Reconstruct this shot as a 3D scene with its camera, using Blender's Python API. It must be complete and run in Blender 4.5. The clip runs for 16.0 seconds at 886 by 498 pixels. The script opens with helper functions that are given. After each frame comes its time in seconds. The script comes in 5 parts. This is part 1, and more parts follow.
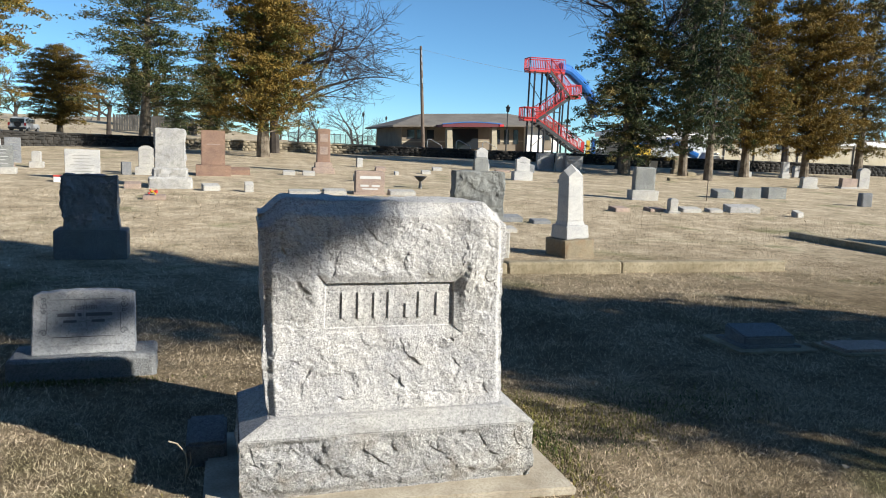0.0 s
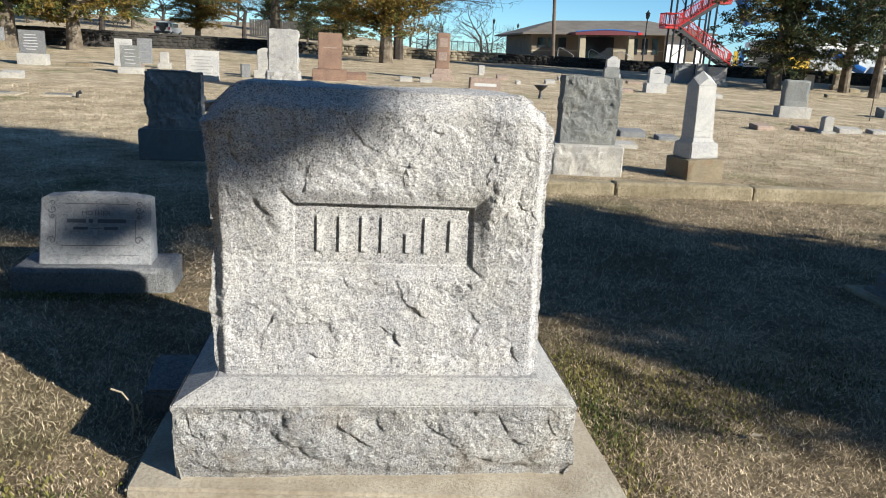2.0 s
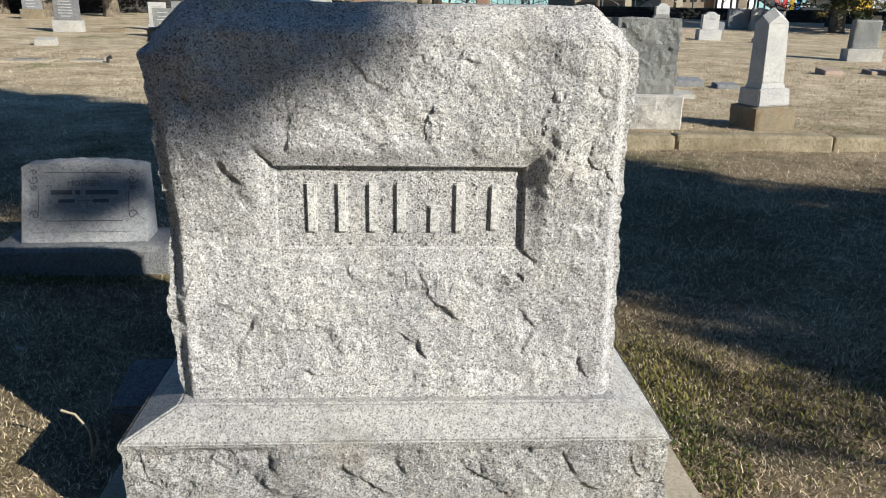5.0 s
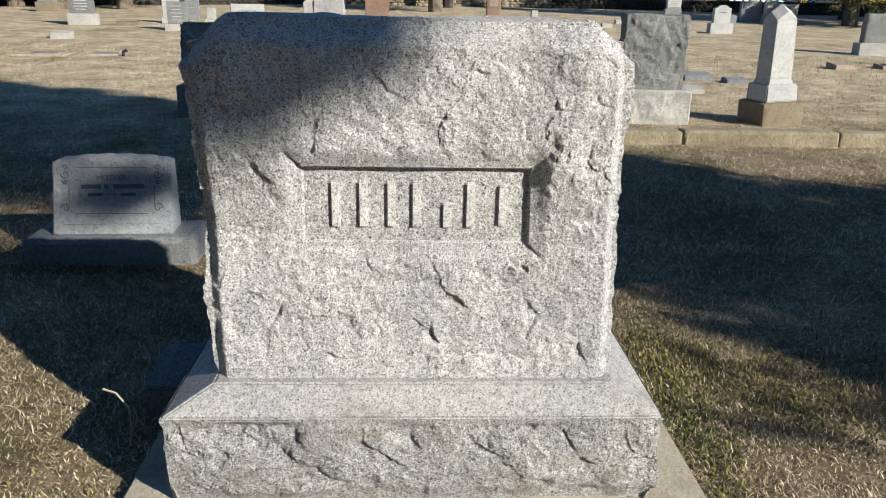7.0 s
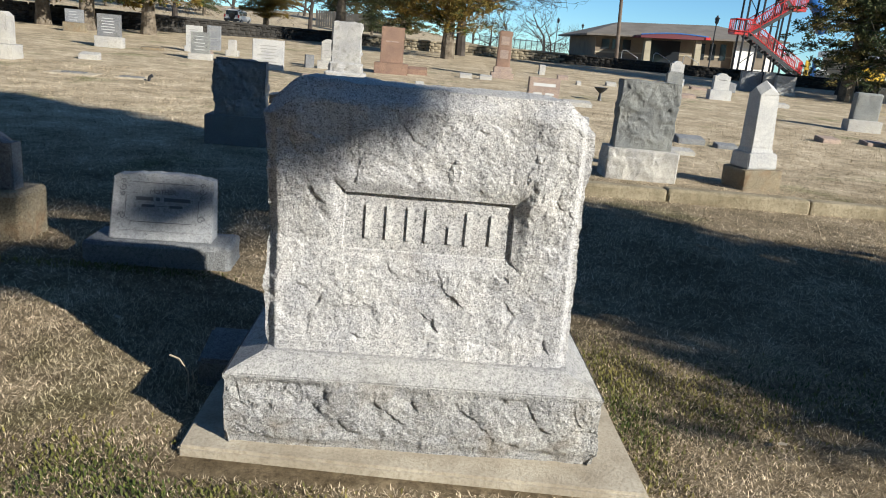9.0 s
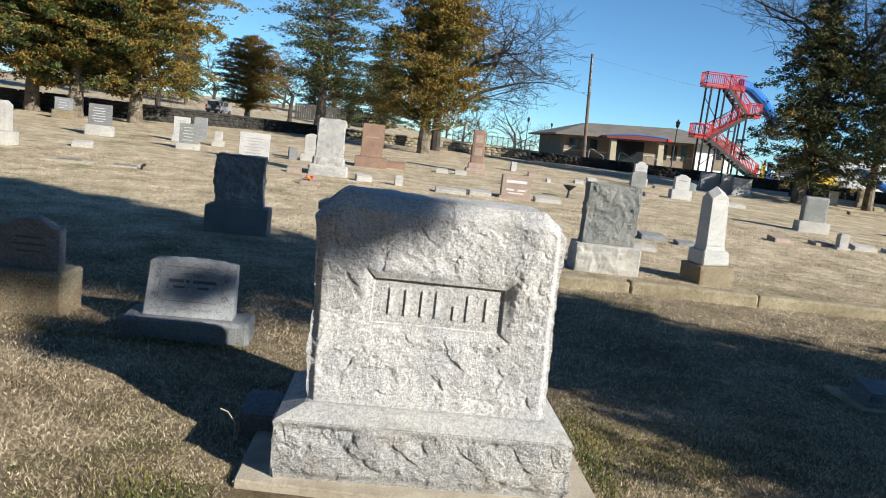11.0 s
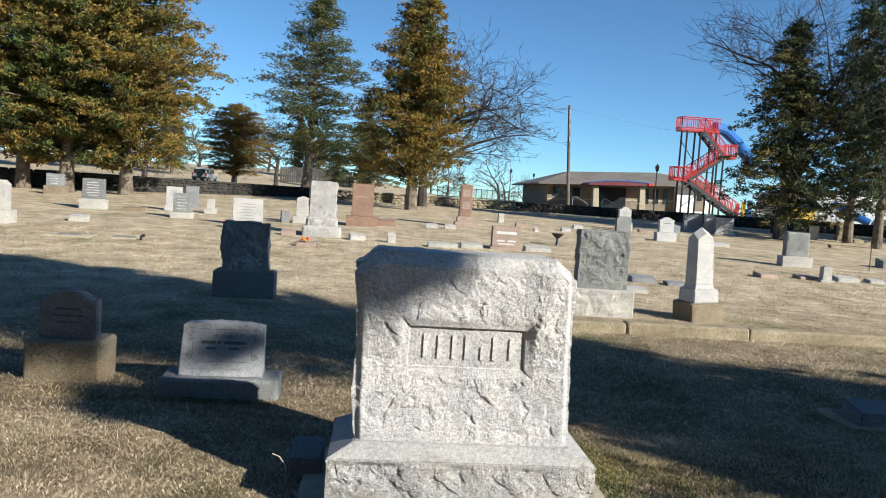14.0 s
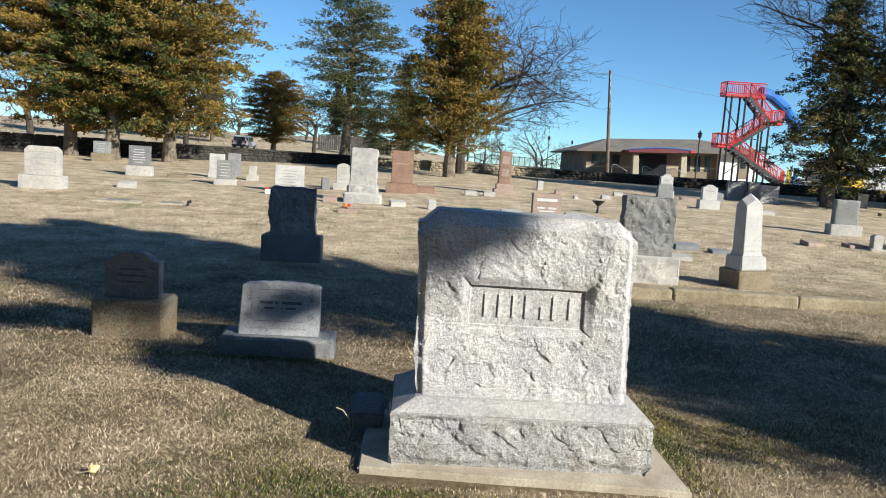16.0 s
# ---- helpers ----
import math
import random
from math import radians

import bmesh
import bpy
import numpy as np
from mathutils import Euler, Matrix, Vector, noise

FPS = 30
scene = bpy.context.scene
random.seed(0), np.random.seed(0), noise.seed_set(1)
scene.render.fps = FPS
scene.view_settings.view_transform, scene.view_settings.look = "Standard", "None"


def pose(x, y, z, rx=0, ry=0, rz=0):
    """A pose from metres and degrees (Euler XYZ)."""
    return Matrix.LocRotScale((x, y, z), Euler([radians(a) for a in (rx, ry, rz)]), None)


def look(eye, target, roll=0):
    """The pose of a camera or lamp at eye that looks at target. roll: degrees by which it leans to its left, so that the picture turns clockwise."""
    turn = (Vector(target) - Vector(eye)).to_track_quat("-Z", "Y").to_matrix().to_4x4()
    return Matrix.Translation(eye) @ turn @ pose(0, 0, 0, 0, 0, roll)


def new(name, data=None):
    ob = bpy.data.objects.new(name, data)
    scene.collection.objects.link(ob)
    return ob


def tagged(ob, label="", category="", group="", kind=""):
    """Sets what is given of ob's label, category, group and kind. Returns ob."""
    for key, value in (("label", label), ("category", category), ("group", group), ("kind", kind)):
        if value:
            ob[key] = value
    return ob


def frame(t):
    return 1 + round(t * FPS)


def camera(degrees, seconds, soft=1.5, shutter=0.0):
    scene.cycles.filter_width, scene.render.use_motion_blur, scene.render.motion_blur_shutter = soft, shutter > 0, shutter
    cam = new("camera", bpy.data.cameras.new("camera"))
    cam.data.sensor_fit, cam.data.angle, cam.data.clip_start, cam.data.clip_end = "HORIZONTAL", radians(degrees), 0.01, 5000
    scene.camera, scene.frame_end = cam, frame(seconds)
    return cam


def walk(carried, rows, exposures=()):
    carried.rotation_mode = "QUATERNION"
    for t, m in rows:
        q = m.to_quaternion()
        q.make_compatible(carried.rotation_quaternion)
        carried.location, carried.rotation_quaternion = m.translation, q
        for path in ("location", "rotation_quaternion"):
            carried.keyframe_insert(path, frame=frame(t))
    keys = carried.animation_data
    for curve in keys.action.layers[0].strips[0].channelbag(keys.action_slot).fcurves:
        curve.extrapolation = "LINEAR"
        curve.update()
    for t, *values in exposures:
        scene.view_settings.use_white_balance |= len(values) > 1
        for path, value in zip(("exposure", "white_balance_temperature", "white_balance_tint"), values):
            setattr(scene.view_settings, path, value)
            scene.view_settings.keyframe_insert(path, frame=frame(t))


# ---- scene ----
cam = camera(63.0, 16.0, soft=1.0)
PATH = [
    (0, (-0.748, -3.165, 1.609), (-0.181, -1.267, 1.336), 2.3),
    (0.5, (-0.62, -2.935, 1.57), (-0.173, -1.026, 1.175), 2.9),
    (1, (-0.384, -2.726, 1.53), (-0.037, -0.814, 1.056), 1.9),
    (1.5, (-0.122, -2.539, 1.531), (0.156, -0.624, 1.025), 1.9),
    (2, (-0.089, -2.292, 1.486), (0.142, -0.375, 0.963), 3.2),
    (2.5, (-0.089, -2.014, 1.453), (0.135, -0.102, 0.911), 3.1),
    (3, (-0.045, -1.775, 1.379), (0.151, 0.126, 0.788), 2.8),
    (3.5, (-0.008, -1.637, 1.35), (0.144, 0.261, 0.736), 2.3),
    (4, (-0.01, -1.601, 1.347), (0.13, 0.296, 0.728), 2.2),
    (4.2, (-0.006, -1.598, 1.339), (0.131, 0.302, 0.731), 1.9),
    (6.5, (0.007, -1.68, 1.377), (0.094, 0.195, 0.686), 0.6),
    (7, (-0.012, -1.766, 1.401), (0.073, 0.122, 0.749), 1.2),
    (7.5, (-0.035, -1.859, 1.428), (0.06, 0.041, 0.81), 1.5),
    (8, (-0.058, -2.055, 1.458), (0.053, -0.152, 0.853), 2.4),
    (8.5, (-0.07, -2.243, 1.498), (0.041, -0.331, 0.924), 4.8),
    (8.7, (-0.05, -2.313, 1.503), (0.052, -0.398, 0.936), 5.1),
    (10.8, (-0.281, -3.172, 1.631), (-0.194, -1.196, 1.335), 6.7),
    (11, (-0.267, -3.2, 1.638), (-0.117, -1.227, 1.344), 6.8),
    (11.5, (-0.184, -3.353, 1.63), (0.191, -1.407, 1.357), 7.3),
    (12, (-0.181, -3.565, 1.643), (0.216, -1.617, 1.421), 6.1),
    (12.5, (-0.275, -3.613, 1.627), (-0.004, -1.645, 1.402), 2.8),
    (13, (-0.394, -3.605, 1.625), (-0.269, -1.622, 1.402), 2.5),
    (13.5, (-0.507, -3.628, 1.641), (-0.396, -1.64, 1.453), 3.1),
    (14, (-0.493, -3.633, 1.657), (-0.322, -1.646, 1.514), 3.8),
    (14.5, (-0.439, -3.62, 1.653), (-0.238, -1.635, 1.514), 4.9),
    (15, (-0.406, -3.608, 1.639), (-0.214, -1.624, 1.47), 5.0),
    (15.5, (-0.467, -3.599, 1.6), (-0.42, -1.611, 1.385), 4.5),
    (16, (-0.633, -3.686, 1.611), (-0.555, -1.702, 1.374), 3.8),
]
EXPOSURES = [(0, 0.12), (1.5, 0.10), (3, -0.08), (8, -0.08), (9.5, 0.04), (11, 0.12), (16, 0.12)]
walk(cam, [(t, look(eye, target, roll)) for t, eye, target, roll in PATH], EXPOSURES)

# ---- world and sun ----
SUN = Vector((0.77, -0.63, 0.50)).normalized()
world = bpy.data.worlds.new("sky")
scene.world = world
world.use_nodes = True
wn = world.node_tree.nodes
sky = wn.new("ShaderNodeTexSky")
sky.sky_type, sky.sun_disc = "NISHITA", False
sky.sun_elevation, sky.sun_rotation = math.asin(SUN.z), math.atan2(SUN.x, SUN.y)
sky.air_density, sky.dust_density, sky.ozone_density = 1.0, 0.05, 2.5
sky.altitude = 3000
tint = wn.new("ShaderNodeMix")
tint.data_type, tint.blend_type = "RGBA", "MULTIPLY"
tint.inputs[0].default_value, tint.inputs[7].default_value = 1.0, (0.68, 0.99, 1.11, 1)
world.node_tree.links.new(sky.outputs[0], tint.inputs[6])
world.node_tree.links.new(tint.outputs[2], wn["Background"].inputs[0])
wn["Background"].inputs[1].default_value = 0.124
sun = new("sun", bpy.data.lights.new("sun", "SUN"))
sun.data.energy, sun.data.angle, sun.data.color = 8.7, radians(0.5), (1.0, 0.96, 0.85)
sun.matrix_world = look(SUN * 60, (0, 0, 0))


# ---- materials ----
def nodes_of(name):
    m = bpy.data.materials.new(name)
    m.use_nodes = True
    t = m.node_tree
    return m, t, t.nodes["Principled BSDF"]


def add(t, kind, **inputs):
    n = t.nodes.new(kind)
    for k, v in inputs.items():
        n.inputs[k.replace("_", " ")].default_value = v
    return n


def ramp(t, source, stops):
    r = t.nodes.new("ShaderNodeValToRGB")
    e = r.color_ramp.elements
    while len(e) < len(stops):
        e.new(0.5)
    for el, (p, c) in zip(e, stops):
        el.position, el.color = p, (*c, 1)
    t.links.new(source, r.inputs[0])
    return r.outputs[0]


def mix(t, a, b, fac, how="MIX"):
    n = t.nodes.new("ShaderNodeMix")
    n.data_type, n.blend_type = "RGBA", how
    for sock, v in ((n.inputs[0], fac), (n.inputs[6], a), (n.inputs[7], b)):
        if isinstance(v, (int, float)):
            sock.default_value = v
        elif isinstance(v, tuple):
            sock.default_value = (*v, 1)
        else:
            t.links.new(v, sock)
    return n.outputs[2]


def coords(t, world_space=False):
    if world_space:
        return t.nodes.new("ShaderNodeNewGeometry").outputs["Position"]
    return t.nodes.new("ShaderNodeTexCoord").outputs["Object"]


def noise_out(t, vec, scale, detail=4, rough=0.55, distort=0.0):
    n = add(t, "ShaderNodeTexNoise", Scale=scale, Detail=detail, Roughness=rough, Distortion=distort)
    t.links.new(vec, n.inputs["Vector"])
    return n.outputs["Fac"]


def relief(t, p, height, strength, distance=0.01):
    b = add(t, "ShaderNodeBump", Strength=strength, Distance=distance)
    t.links.new(height, b.inputs["Height"])
    t.links.new(b.outputs[0], p.inputs["Normal"])


def granite(name, dark, mid, light, stain=(0.25, 0.2, 0.13), stain_amount=0.35, grain=170, rough=0.75, bump=0.5):
    """Crystalline stone: pepper and pale grains, cloudy tone, stains, a broken or a sawn surface."""
    m, t, p = nodes_of(name)
    v = coords(t)
    pepper = tuple(q * 0.35 for q in dark)
    g1 = ramp(t, noise_out(t, v, grain * 1.5, 2, 0.6), [(0.36, pepper), (0.43, dark), (0.49, mid), (0.60, light)])
    vor = add(t, "ShaderNodeTexVoronoi", Scale=grain * 1.3)
    t.links.new(v, vor.inputs["Vector"])
    cells = ramp(t, vor.outputs["Color"], [(0.14, pepper), (0.30, mid), (0.6, light)])
    c = mix(t, g1, cells, 0.5)
    big = ramp(t, noise_out(t, v, 2.6, 5, 0.6), [(0.35, (0.80, 0.80, 0.82)), (0.65, (1.06, 1.04, 1.0))])
    c = mix(t, c, big, 1.0, "MULTIPLY")
    clump = ramp(t, noise_out(t, v, 46, 5, 0.7), [(0.34, (0.70, 0.70, 0.72)), (0.52, (1.0, 1.0, 1.0)), (0.7, (1.14, 1.13, 1.12))])
    c = mix(t, c, clump, 1.0, "MULTIPLY")
    st = ramp(t, noise_out(t, v, 5.5, 6, 0.65, 0.6), [(0.52, (0, 0, 0)), (0.72, (stain_amount,) * 3)])
    c = mix(t, c, stain, st)
    t.links.new(c, p.inputs["Base Color"])
    p.inputs["Roughness"].default_value = rough
    p.inputs["Specular IOR Level"].default_value = 0.3
    height = t.nodes.new("ShaderNodeMath")
    height.operation = "MULTIPLY_ADD"
    height.inputs[1].default_value = 0.30 if bump > 0.3 else 0.8
    t.links.new(noise_out(t, v, 190, 4, 0.7), height.inputs[0])
    t.links.new(noise_out(t, v, 58, 6, 0.72, 0.9), height.inputs[2])
    relief(t, p, height.outputs[0], 1.0, 0.019 * bump if bump > 0.3 else 0.010 * bump)
    return m


def mottled(name, a, b, scale=3.0, c=None, fine=40.0, rough=0.8, bump=0.3, depth=0.01, metal=0.0, spec=0.3):
    m, t, p = nodes_of(name)
    v = coords(t)
    col = ramp(t, noise_out(t, v, scale, 6, 0.6), [(0.35, a), (0.65, b)])
    if c:
        col = mix(t, col, c, ramp(t, noise_out(t, v, fine, 4, 0.7), [(0.45, (0, 0, 0)), (0.7, (0.6, 0.6, 0.6))]))
    t.links.new(col, p.inputs["Base Color"])
    p.inputs["Roughness"].default_value, p.inputs["Metallic"].default_value = rough, metal
    p.inputs["Specular IOR Level"].default_value = spec
    relief(t, p, noise_out(t, v, fine, 5, 0.65), bump, depth)
    return m


def turf(name, blades):
    """Dormant lawn: straw, brown thatch with painted gap shade, patches that are still green."""
    m, t, p = nodes_of(name)
    v = coords(t, True)
    straw = ramp(t, noise_out(t, v, 1.1, 6, 0.65), [(0.3, (0.25, 0.21, 0.15)), (0.5, (0.41, 0.345, 0.26)), (0.7, (0.57, 0.49, 0.385))])
    green = ramp(t, noise_out(t, v, 0.55, 5, 0.6, 0.4), [(0.57, (0, 0, 0)), (0.70, (0.62, 0.62, 0.62))])
    col = mix(t, straw, (0.07, 0.10, 0.018), green)
    if blades:
        r = t.nodes.new("ShaderNodeNewGeometry").outputs["Random Per Island"]
        col = mix(t, col, ramp(t, r, [(0.0, (0.22, 0.20, 0.17)), (0.4, (0.78, 0.75, 0.70)), (0.8, (1.5, 1.45, 1.36)), (1.0, (2.1, 2.04, 1.92))]), 1.0, "MULTIPLY")
    else:
        f = noise_out(t, v, 38, 6, 0.75)
        g = noise_out(t, v, 13.0, 5, 0.7)
        col = mix(t, col, ramp(t, g, [(0.32, (0.62, 0.60, 0.57)), (0.5, (1.0, 1.0, 1.0)), (0.68, (1.32, 1.30, 1.28))]), 1.0, "MULTIPLY")
        col = mix(t, col, ramp(t, f, [(0.3, (0.45, 0.42, 0.38)), (0.5, (0.95, 0.93, 0.88)), (0.72, (1.3, 1.28, 1.2))]), 1.0, "MULTIPLY")
        tuft = noise_out(t, v, 4.2, 6, 0.75)
        col = mix(t, col, ramp(t, tuft, [(0.34, (0.72, 0.70, 0.66)), (0.5, (1.0, 1.0, 1.0)), (0.66, (1.18, 1.17, 1.16))]), 1.0, "MULTIPLY")
        # ground darkened from y = 10 to 4: thatch plus painted shade between blades
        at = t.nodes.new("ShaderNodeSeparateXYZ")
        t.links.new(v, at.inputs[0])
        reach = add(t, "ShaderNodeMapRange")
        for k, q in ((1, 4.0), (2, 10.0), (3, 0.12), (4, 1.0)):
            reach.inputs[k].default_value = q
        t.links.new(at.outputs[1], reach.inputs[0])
        thatch_shade = mix(t, (0.30, 0.27, 0.22), (1.0, 1.0, 1.0), reach.outputs[0])
        col = mix(t, col, thatch_shade, 1.0, "MULTIPLY")
        relief(t, p, f, 0.6, 0.02)
    t.links.new(col, p.inputs["Base Color"])
    p.inputs["Roughness"].default_value = 0.9
    p.inputs["Specular IOR Level"].default_value = 0.12
    return m


def foliage(name, greens, bronze, amount):
    m, t, p = nodes_of(name)
    v = coords(t)
    isl = t.nodes.new("ShaderNodeNewGeometry").outputs["Random Per Island"]
    col = ramp(t, isl, [(0.0, greens[0]), (0.6, greens[1]), (1.0, greens[2])])
    own = t.nodes.new("ShaderNodeMath")
    own.operation = "MULTIPLY_ADD"
    own.inputs[1].default_value = 0.24
    t.links.new(t.nodes.new("ShaderNodeObjectInfo").outputs["Random"], own.inputs[0])
    t.links.new(noise_out(t, v, 0.8, 4, 0.65), own.inputs[2])
    mask = ramp(t, own.outputs[0], [(0.76 - amount * 0.35, (0, 0, 0)), (0.92 - amount * 0.35, (0.9, 0.9, 0.9))])
    col = mix(t, col, mix(t, bronze, tuple(q * 1.7 for q in bronze), isl), mask)
    t.links.new(col, p.inputs["Base Color"])
    p.inputs["Roughness"].default_value = 0.75
    p.inputs["Specular IOR Level"].default_value = 0.2
    return m


def plain(name, colour, rough=0.5, metal=0.0, bump=0.08, fine=25.0):
    k = tuple(q * 0.82 for q in colour)
    return mottled(name, k, colour, 4.0, None, fine, rough, bump, 0.004, metal, 0.5)


M_GREY = granite("light_grey_granite", (0.13, 0.13, 0.135), (0.48, 0.475, 0.475), (0.71, 0.70, 0.695), stain=(0.33, 0.28, 0.22), stain_amount=0.2)
M_GREY_BASE = granite("weathered_rough_granite", (0.10, 0.102, 0.105), (0.36, 0.36, 0.365), (0.60, 0.595, 0.59), stain=(0.20, 0.155, 0.105), stain_amount=0.55, bump=0.6)
M_GREY_CUT = granite("cut_grey_granite", (0.17, 0.17, 0.17), (0.36, 0.355, 0.35), (0.50, 0.495, 0.485), stain=(0.13, 0.122, 0.11), stain_amount=0.8, bump=0.15)
M_PANEL = granite("dressed_grey_granite", (0.30, 0.30, 0.30), (0.54, 0.535, 0.53), (0.68, 0.67, 0.66), stain_amount=0.05, bump=0.1)
M_BLUE = granite("blue_grey_granite", (0.09, 0.10, 0.11), (0.20, 0.215, 0.235), (0.35, 0.36, 0.38), stain_amount=0.15, bump=0.8)
M_STEEL = granite("steeled_blue_granite", (0.20, 0.215, 0.235), (0.30, 0.315, 0.335), (0.38, 0.39, 0.41), stain_amount=0.08, bump=0.08)
M_DARK = granite("dark_weathered_granite", (0.075, 0.08, 0.085), (0.16, 0.165, 0.175), (0.27, 0.275, 0.285), stain=(0.10, 0.085, 0.06), stain_amount=0.5)
M_GREEN = granite("greenish_grey_granite", (0.06, 0.065, 0.065), (0.19, 0.20, 0.198), (0.36, 0.37, 0.36), stain_amount=0.1, bump=0.9)
M_TAN = granite("lichened_tan_sandstone", (0.09, 0.075, 0.05), (0.22, 0.18, 0.12), (0.33, 0.28, 0.20), stain=(0.16, 0.075, 0.03), stain_amount=0.6, grain=90)
M_LIME = granite("weathered_limestone", (0.29, 0.285, 0.265), (0.42, 0.41, 0.385), (0.55, 0.53, 0.50), stain=(0.16, 0.15, 0.13), stain_amount=0.4, grain=120, bump=0.4)
M_MARBLE = granite("weathered_white_marble", (0.42, 0.42, 0.42), (0.46, 0.46, 0.455), (0.56, 0.555, 0.545), stain=(0.25, 0.24, 0.22), stain_amount=0.35, grain=150, bump=0.15)
M_RED = granite("red_granite", (0.14, 0.078, 0.06), (0.235, 0.148, 0.108), (0.31, 0.205, 0.155), stain_amount=0.05, grain=110, bump=0.12)
M_PINK = granite("pink_granite", (0.19, 0.135, 0.11), (0.33, 0.25, 0.21), (0.43, 0.34, 0.29), stain_amount=0.2, grain=110, bump=0.2)
M_CONCRETE = mottled("weathered_concrete", (0.30, 0.255, 0.195), (0.47, 0.42, 0.34), 3.5, (0.20, 0.165, 0.12), 70, 0.9, 0.45)
M_KERB = mottled("old_limestone_kerb", (0.19, 0.155, 0.10), (0.34, 0.29, 0.205), 2.4, (0.10, 0.085, 0.05), 30, 0.95, 0.7, 0.02)
M_WALL = mottled("rubble_limestone", (0.20, 0.165, 0.115), (0.34, 0.29, 0.21), 1.6, (0.13, 0.11, 0.08), 9, 0.95, 0.8, 0.03)
# near-black copy of M_WALL: the cedars' shade is put into its colour
M_WALL_SHADE = mottled("shade_coloured_limestone", (0.022, 0.021, 0.02), (0.055, 0.05, 0.045), 1.2, (0.015, 0.015, 0.015), 9, 0.95, 0.8, 0.03)
M_MORTAR = mottled("grey_mortar", (0.05, 0.045, 0.04), (0.09, 0.08, 0.07), 3, None, 30)
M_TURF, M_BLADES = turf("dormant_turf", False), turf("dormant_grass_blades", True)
M_CEDAR = foliage("bronze_cedar_foliage", ((0.016, 0.032, 0.010), (0.045, 0.068, 0.018), (0.10, 0.112, 0.030)), (0.145, 0.092, 0.020), 0.74)
M_SPRUCE = foliage("dark_spruce_foliage", ((0.022, 0.036, 0.018), (0.05, 0.068, 0.03), (0.095, 0.105, 0.04)), (0.12, 0.088, 0.028), 0.5)
M_PINE = foliage("pine_foliage", ((0.03, 0.045, 0.018), (0.07, 0.085, 0.03), (0.11, 0.12, 0.045)), (0.13, 0.09, 0.03), 0.55)
M_BARK = mottled("grey_brown_bark", (0.09, 0.07, 0.05), (0.24, 0.20, 0.155), 3.0, (0.05, 0.04, 0.03), 18, 0.95, 1.0, 0.04)
M_TWIG = mottled("bare_twig_bark", (0.035, 0.029, 0.026), (0.075, 0.062, 0.055), 2.0, None, 20, 0.95)
M_STRAW = plain("dry_stem", (0.34, 0.29, 0.22), 0.8)
M_LEAF = mottled("pale_dry_leaf", (0.48, 0.38, 0.18), (0.62, 0.52, 0.28), 30, (0.36, 0.27, 0.13), 120, 0.8, 0.4)
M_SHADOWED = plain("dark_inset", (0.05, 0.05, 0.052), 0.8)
M_CUTLETTER = plain("darkened_engraving", (0.10, 0.105, 0.12), 0.9)
M_SOFT = plain("weathered_engraving", (0.30, 0.295, 0.28), 0.9)
M_PALE = plain("pale_engraving", (0.55, 0.55, 0.55), 0.9)


# ---- helpers for shapes ----
def smooth(a, b, v):
    u = min(1.0, max(0.0, (v - a) / (b - a)))
    return u * u * (3 - 2 * u)


WALL_LINE = [(-140, 8), (-40, 28), (-21.3, 38.4), (-15.1, 42.0), (-7.3, 48.0), (4, 49.5), (13.5, 50.0), (22, 48.0), (34, 45.0), (60, 43.0), (160, 40)]


def wall_y(x):
    for (x0, y0), (x1, y1) in zip(WALL_LINE, WALL_LINE[1:]):
        if x <= x1 or x1 == 160:
            return y0 + (y1 - y0) * (x - x0) / (x1 - x0)


def field_z(x, y):
    return -0.04 - 0.11 * smooth(0, 8, y) + 0.03 * max(0.0, y - 11.5) + 0.012 * noise.noise((x * 0.5, y * 0.5, 3))


def terrace_z(x, y):
    hill = smooth(14, -14, x) if x > -14 else 1.0
    return 1.62 + hill * 0.075 * max(0.0, min(y, 140) - 90) + 0.03 * noise.noise((x * 0.2, y * 0.2, 9))


def land(x, y):
    return field_z(x, y) if y < wall_y(x) + 0.2 else terrace_z(x, y)


def mesh(name, verts, faces, material, flat=True):
    me = bpy.data.meshes.new(name)
    me.from_pydata([tuple(v) for v in verts], [], faces)
    me.materials.append(material)
    if not flat:
        me.shade_smooth()
        me.set_sharp_from_angle(angle=radians(24))
    return me


def part(name, data, material, parent, label="", m=None):
    """A bmesh or a mesh as one mesh object under a thing."""
    if isinstance(data, bmesh.types.BMesh):
        me = bpy.data.meshes.new(name)
        data.to_mesh(me)
        data.free()
        me.materials.append(material)
    else:
        me = data
    ob = new(name, me)
    ob.parent = parent
    if m is not None:
        ob.matrix_local = m
    return tagged(ob, label)


def thing(name, m, label, category, group="", kind=""):
    ob = new(name)
    ob.matrix_world = m
    ob.empty_display_size = 0.2
    return tagged(ob, label, category, group, kind)


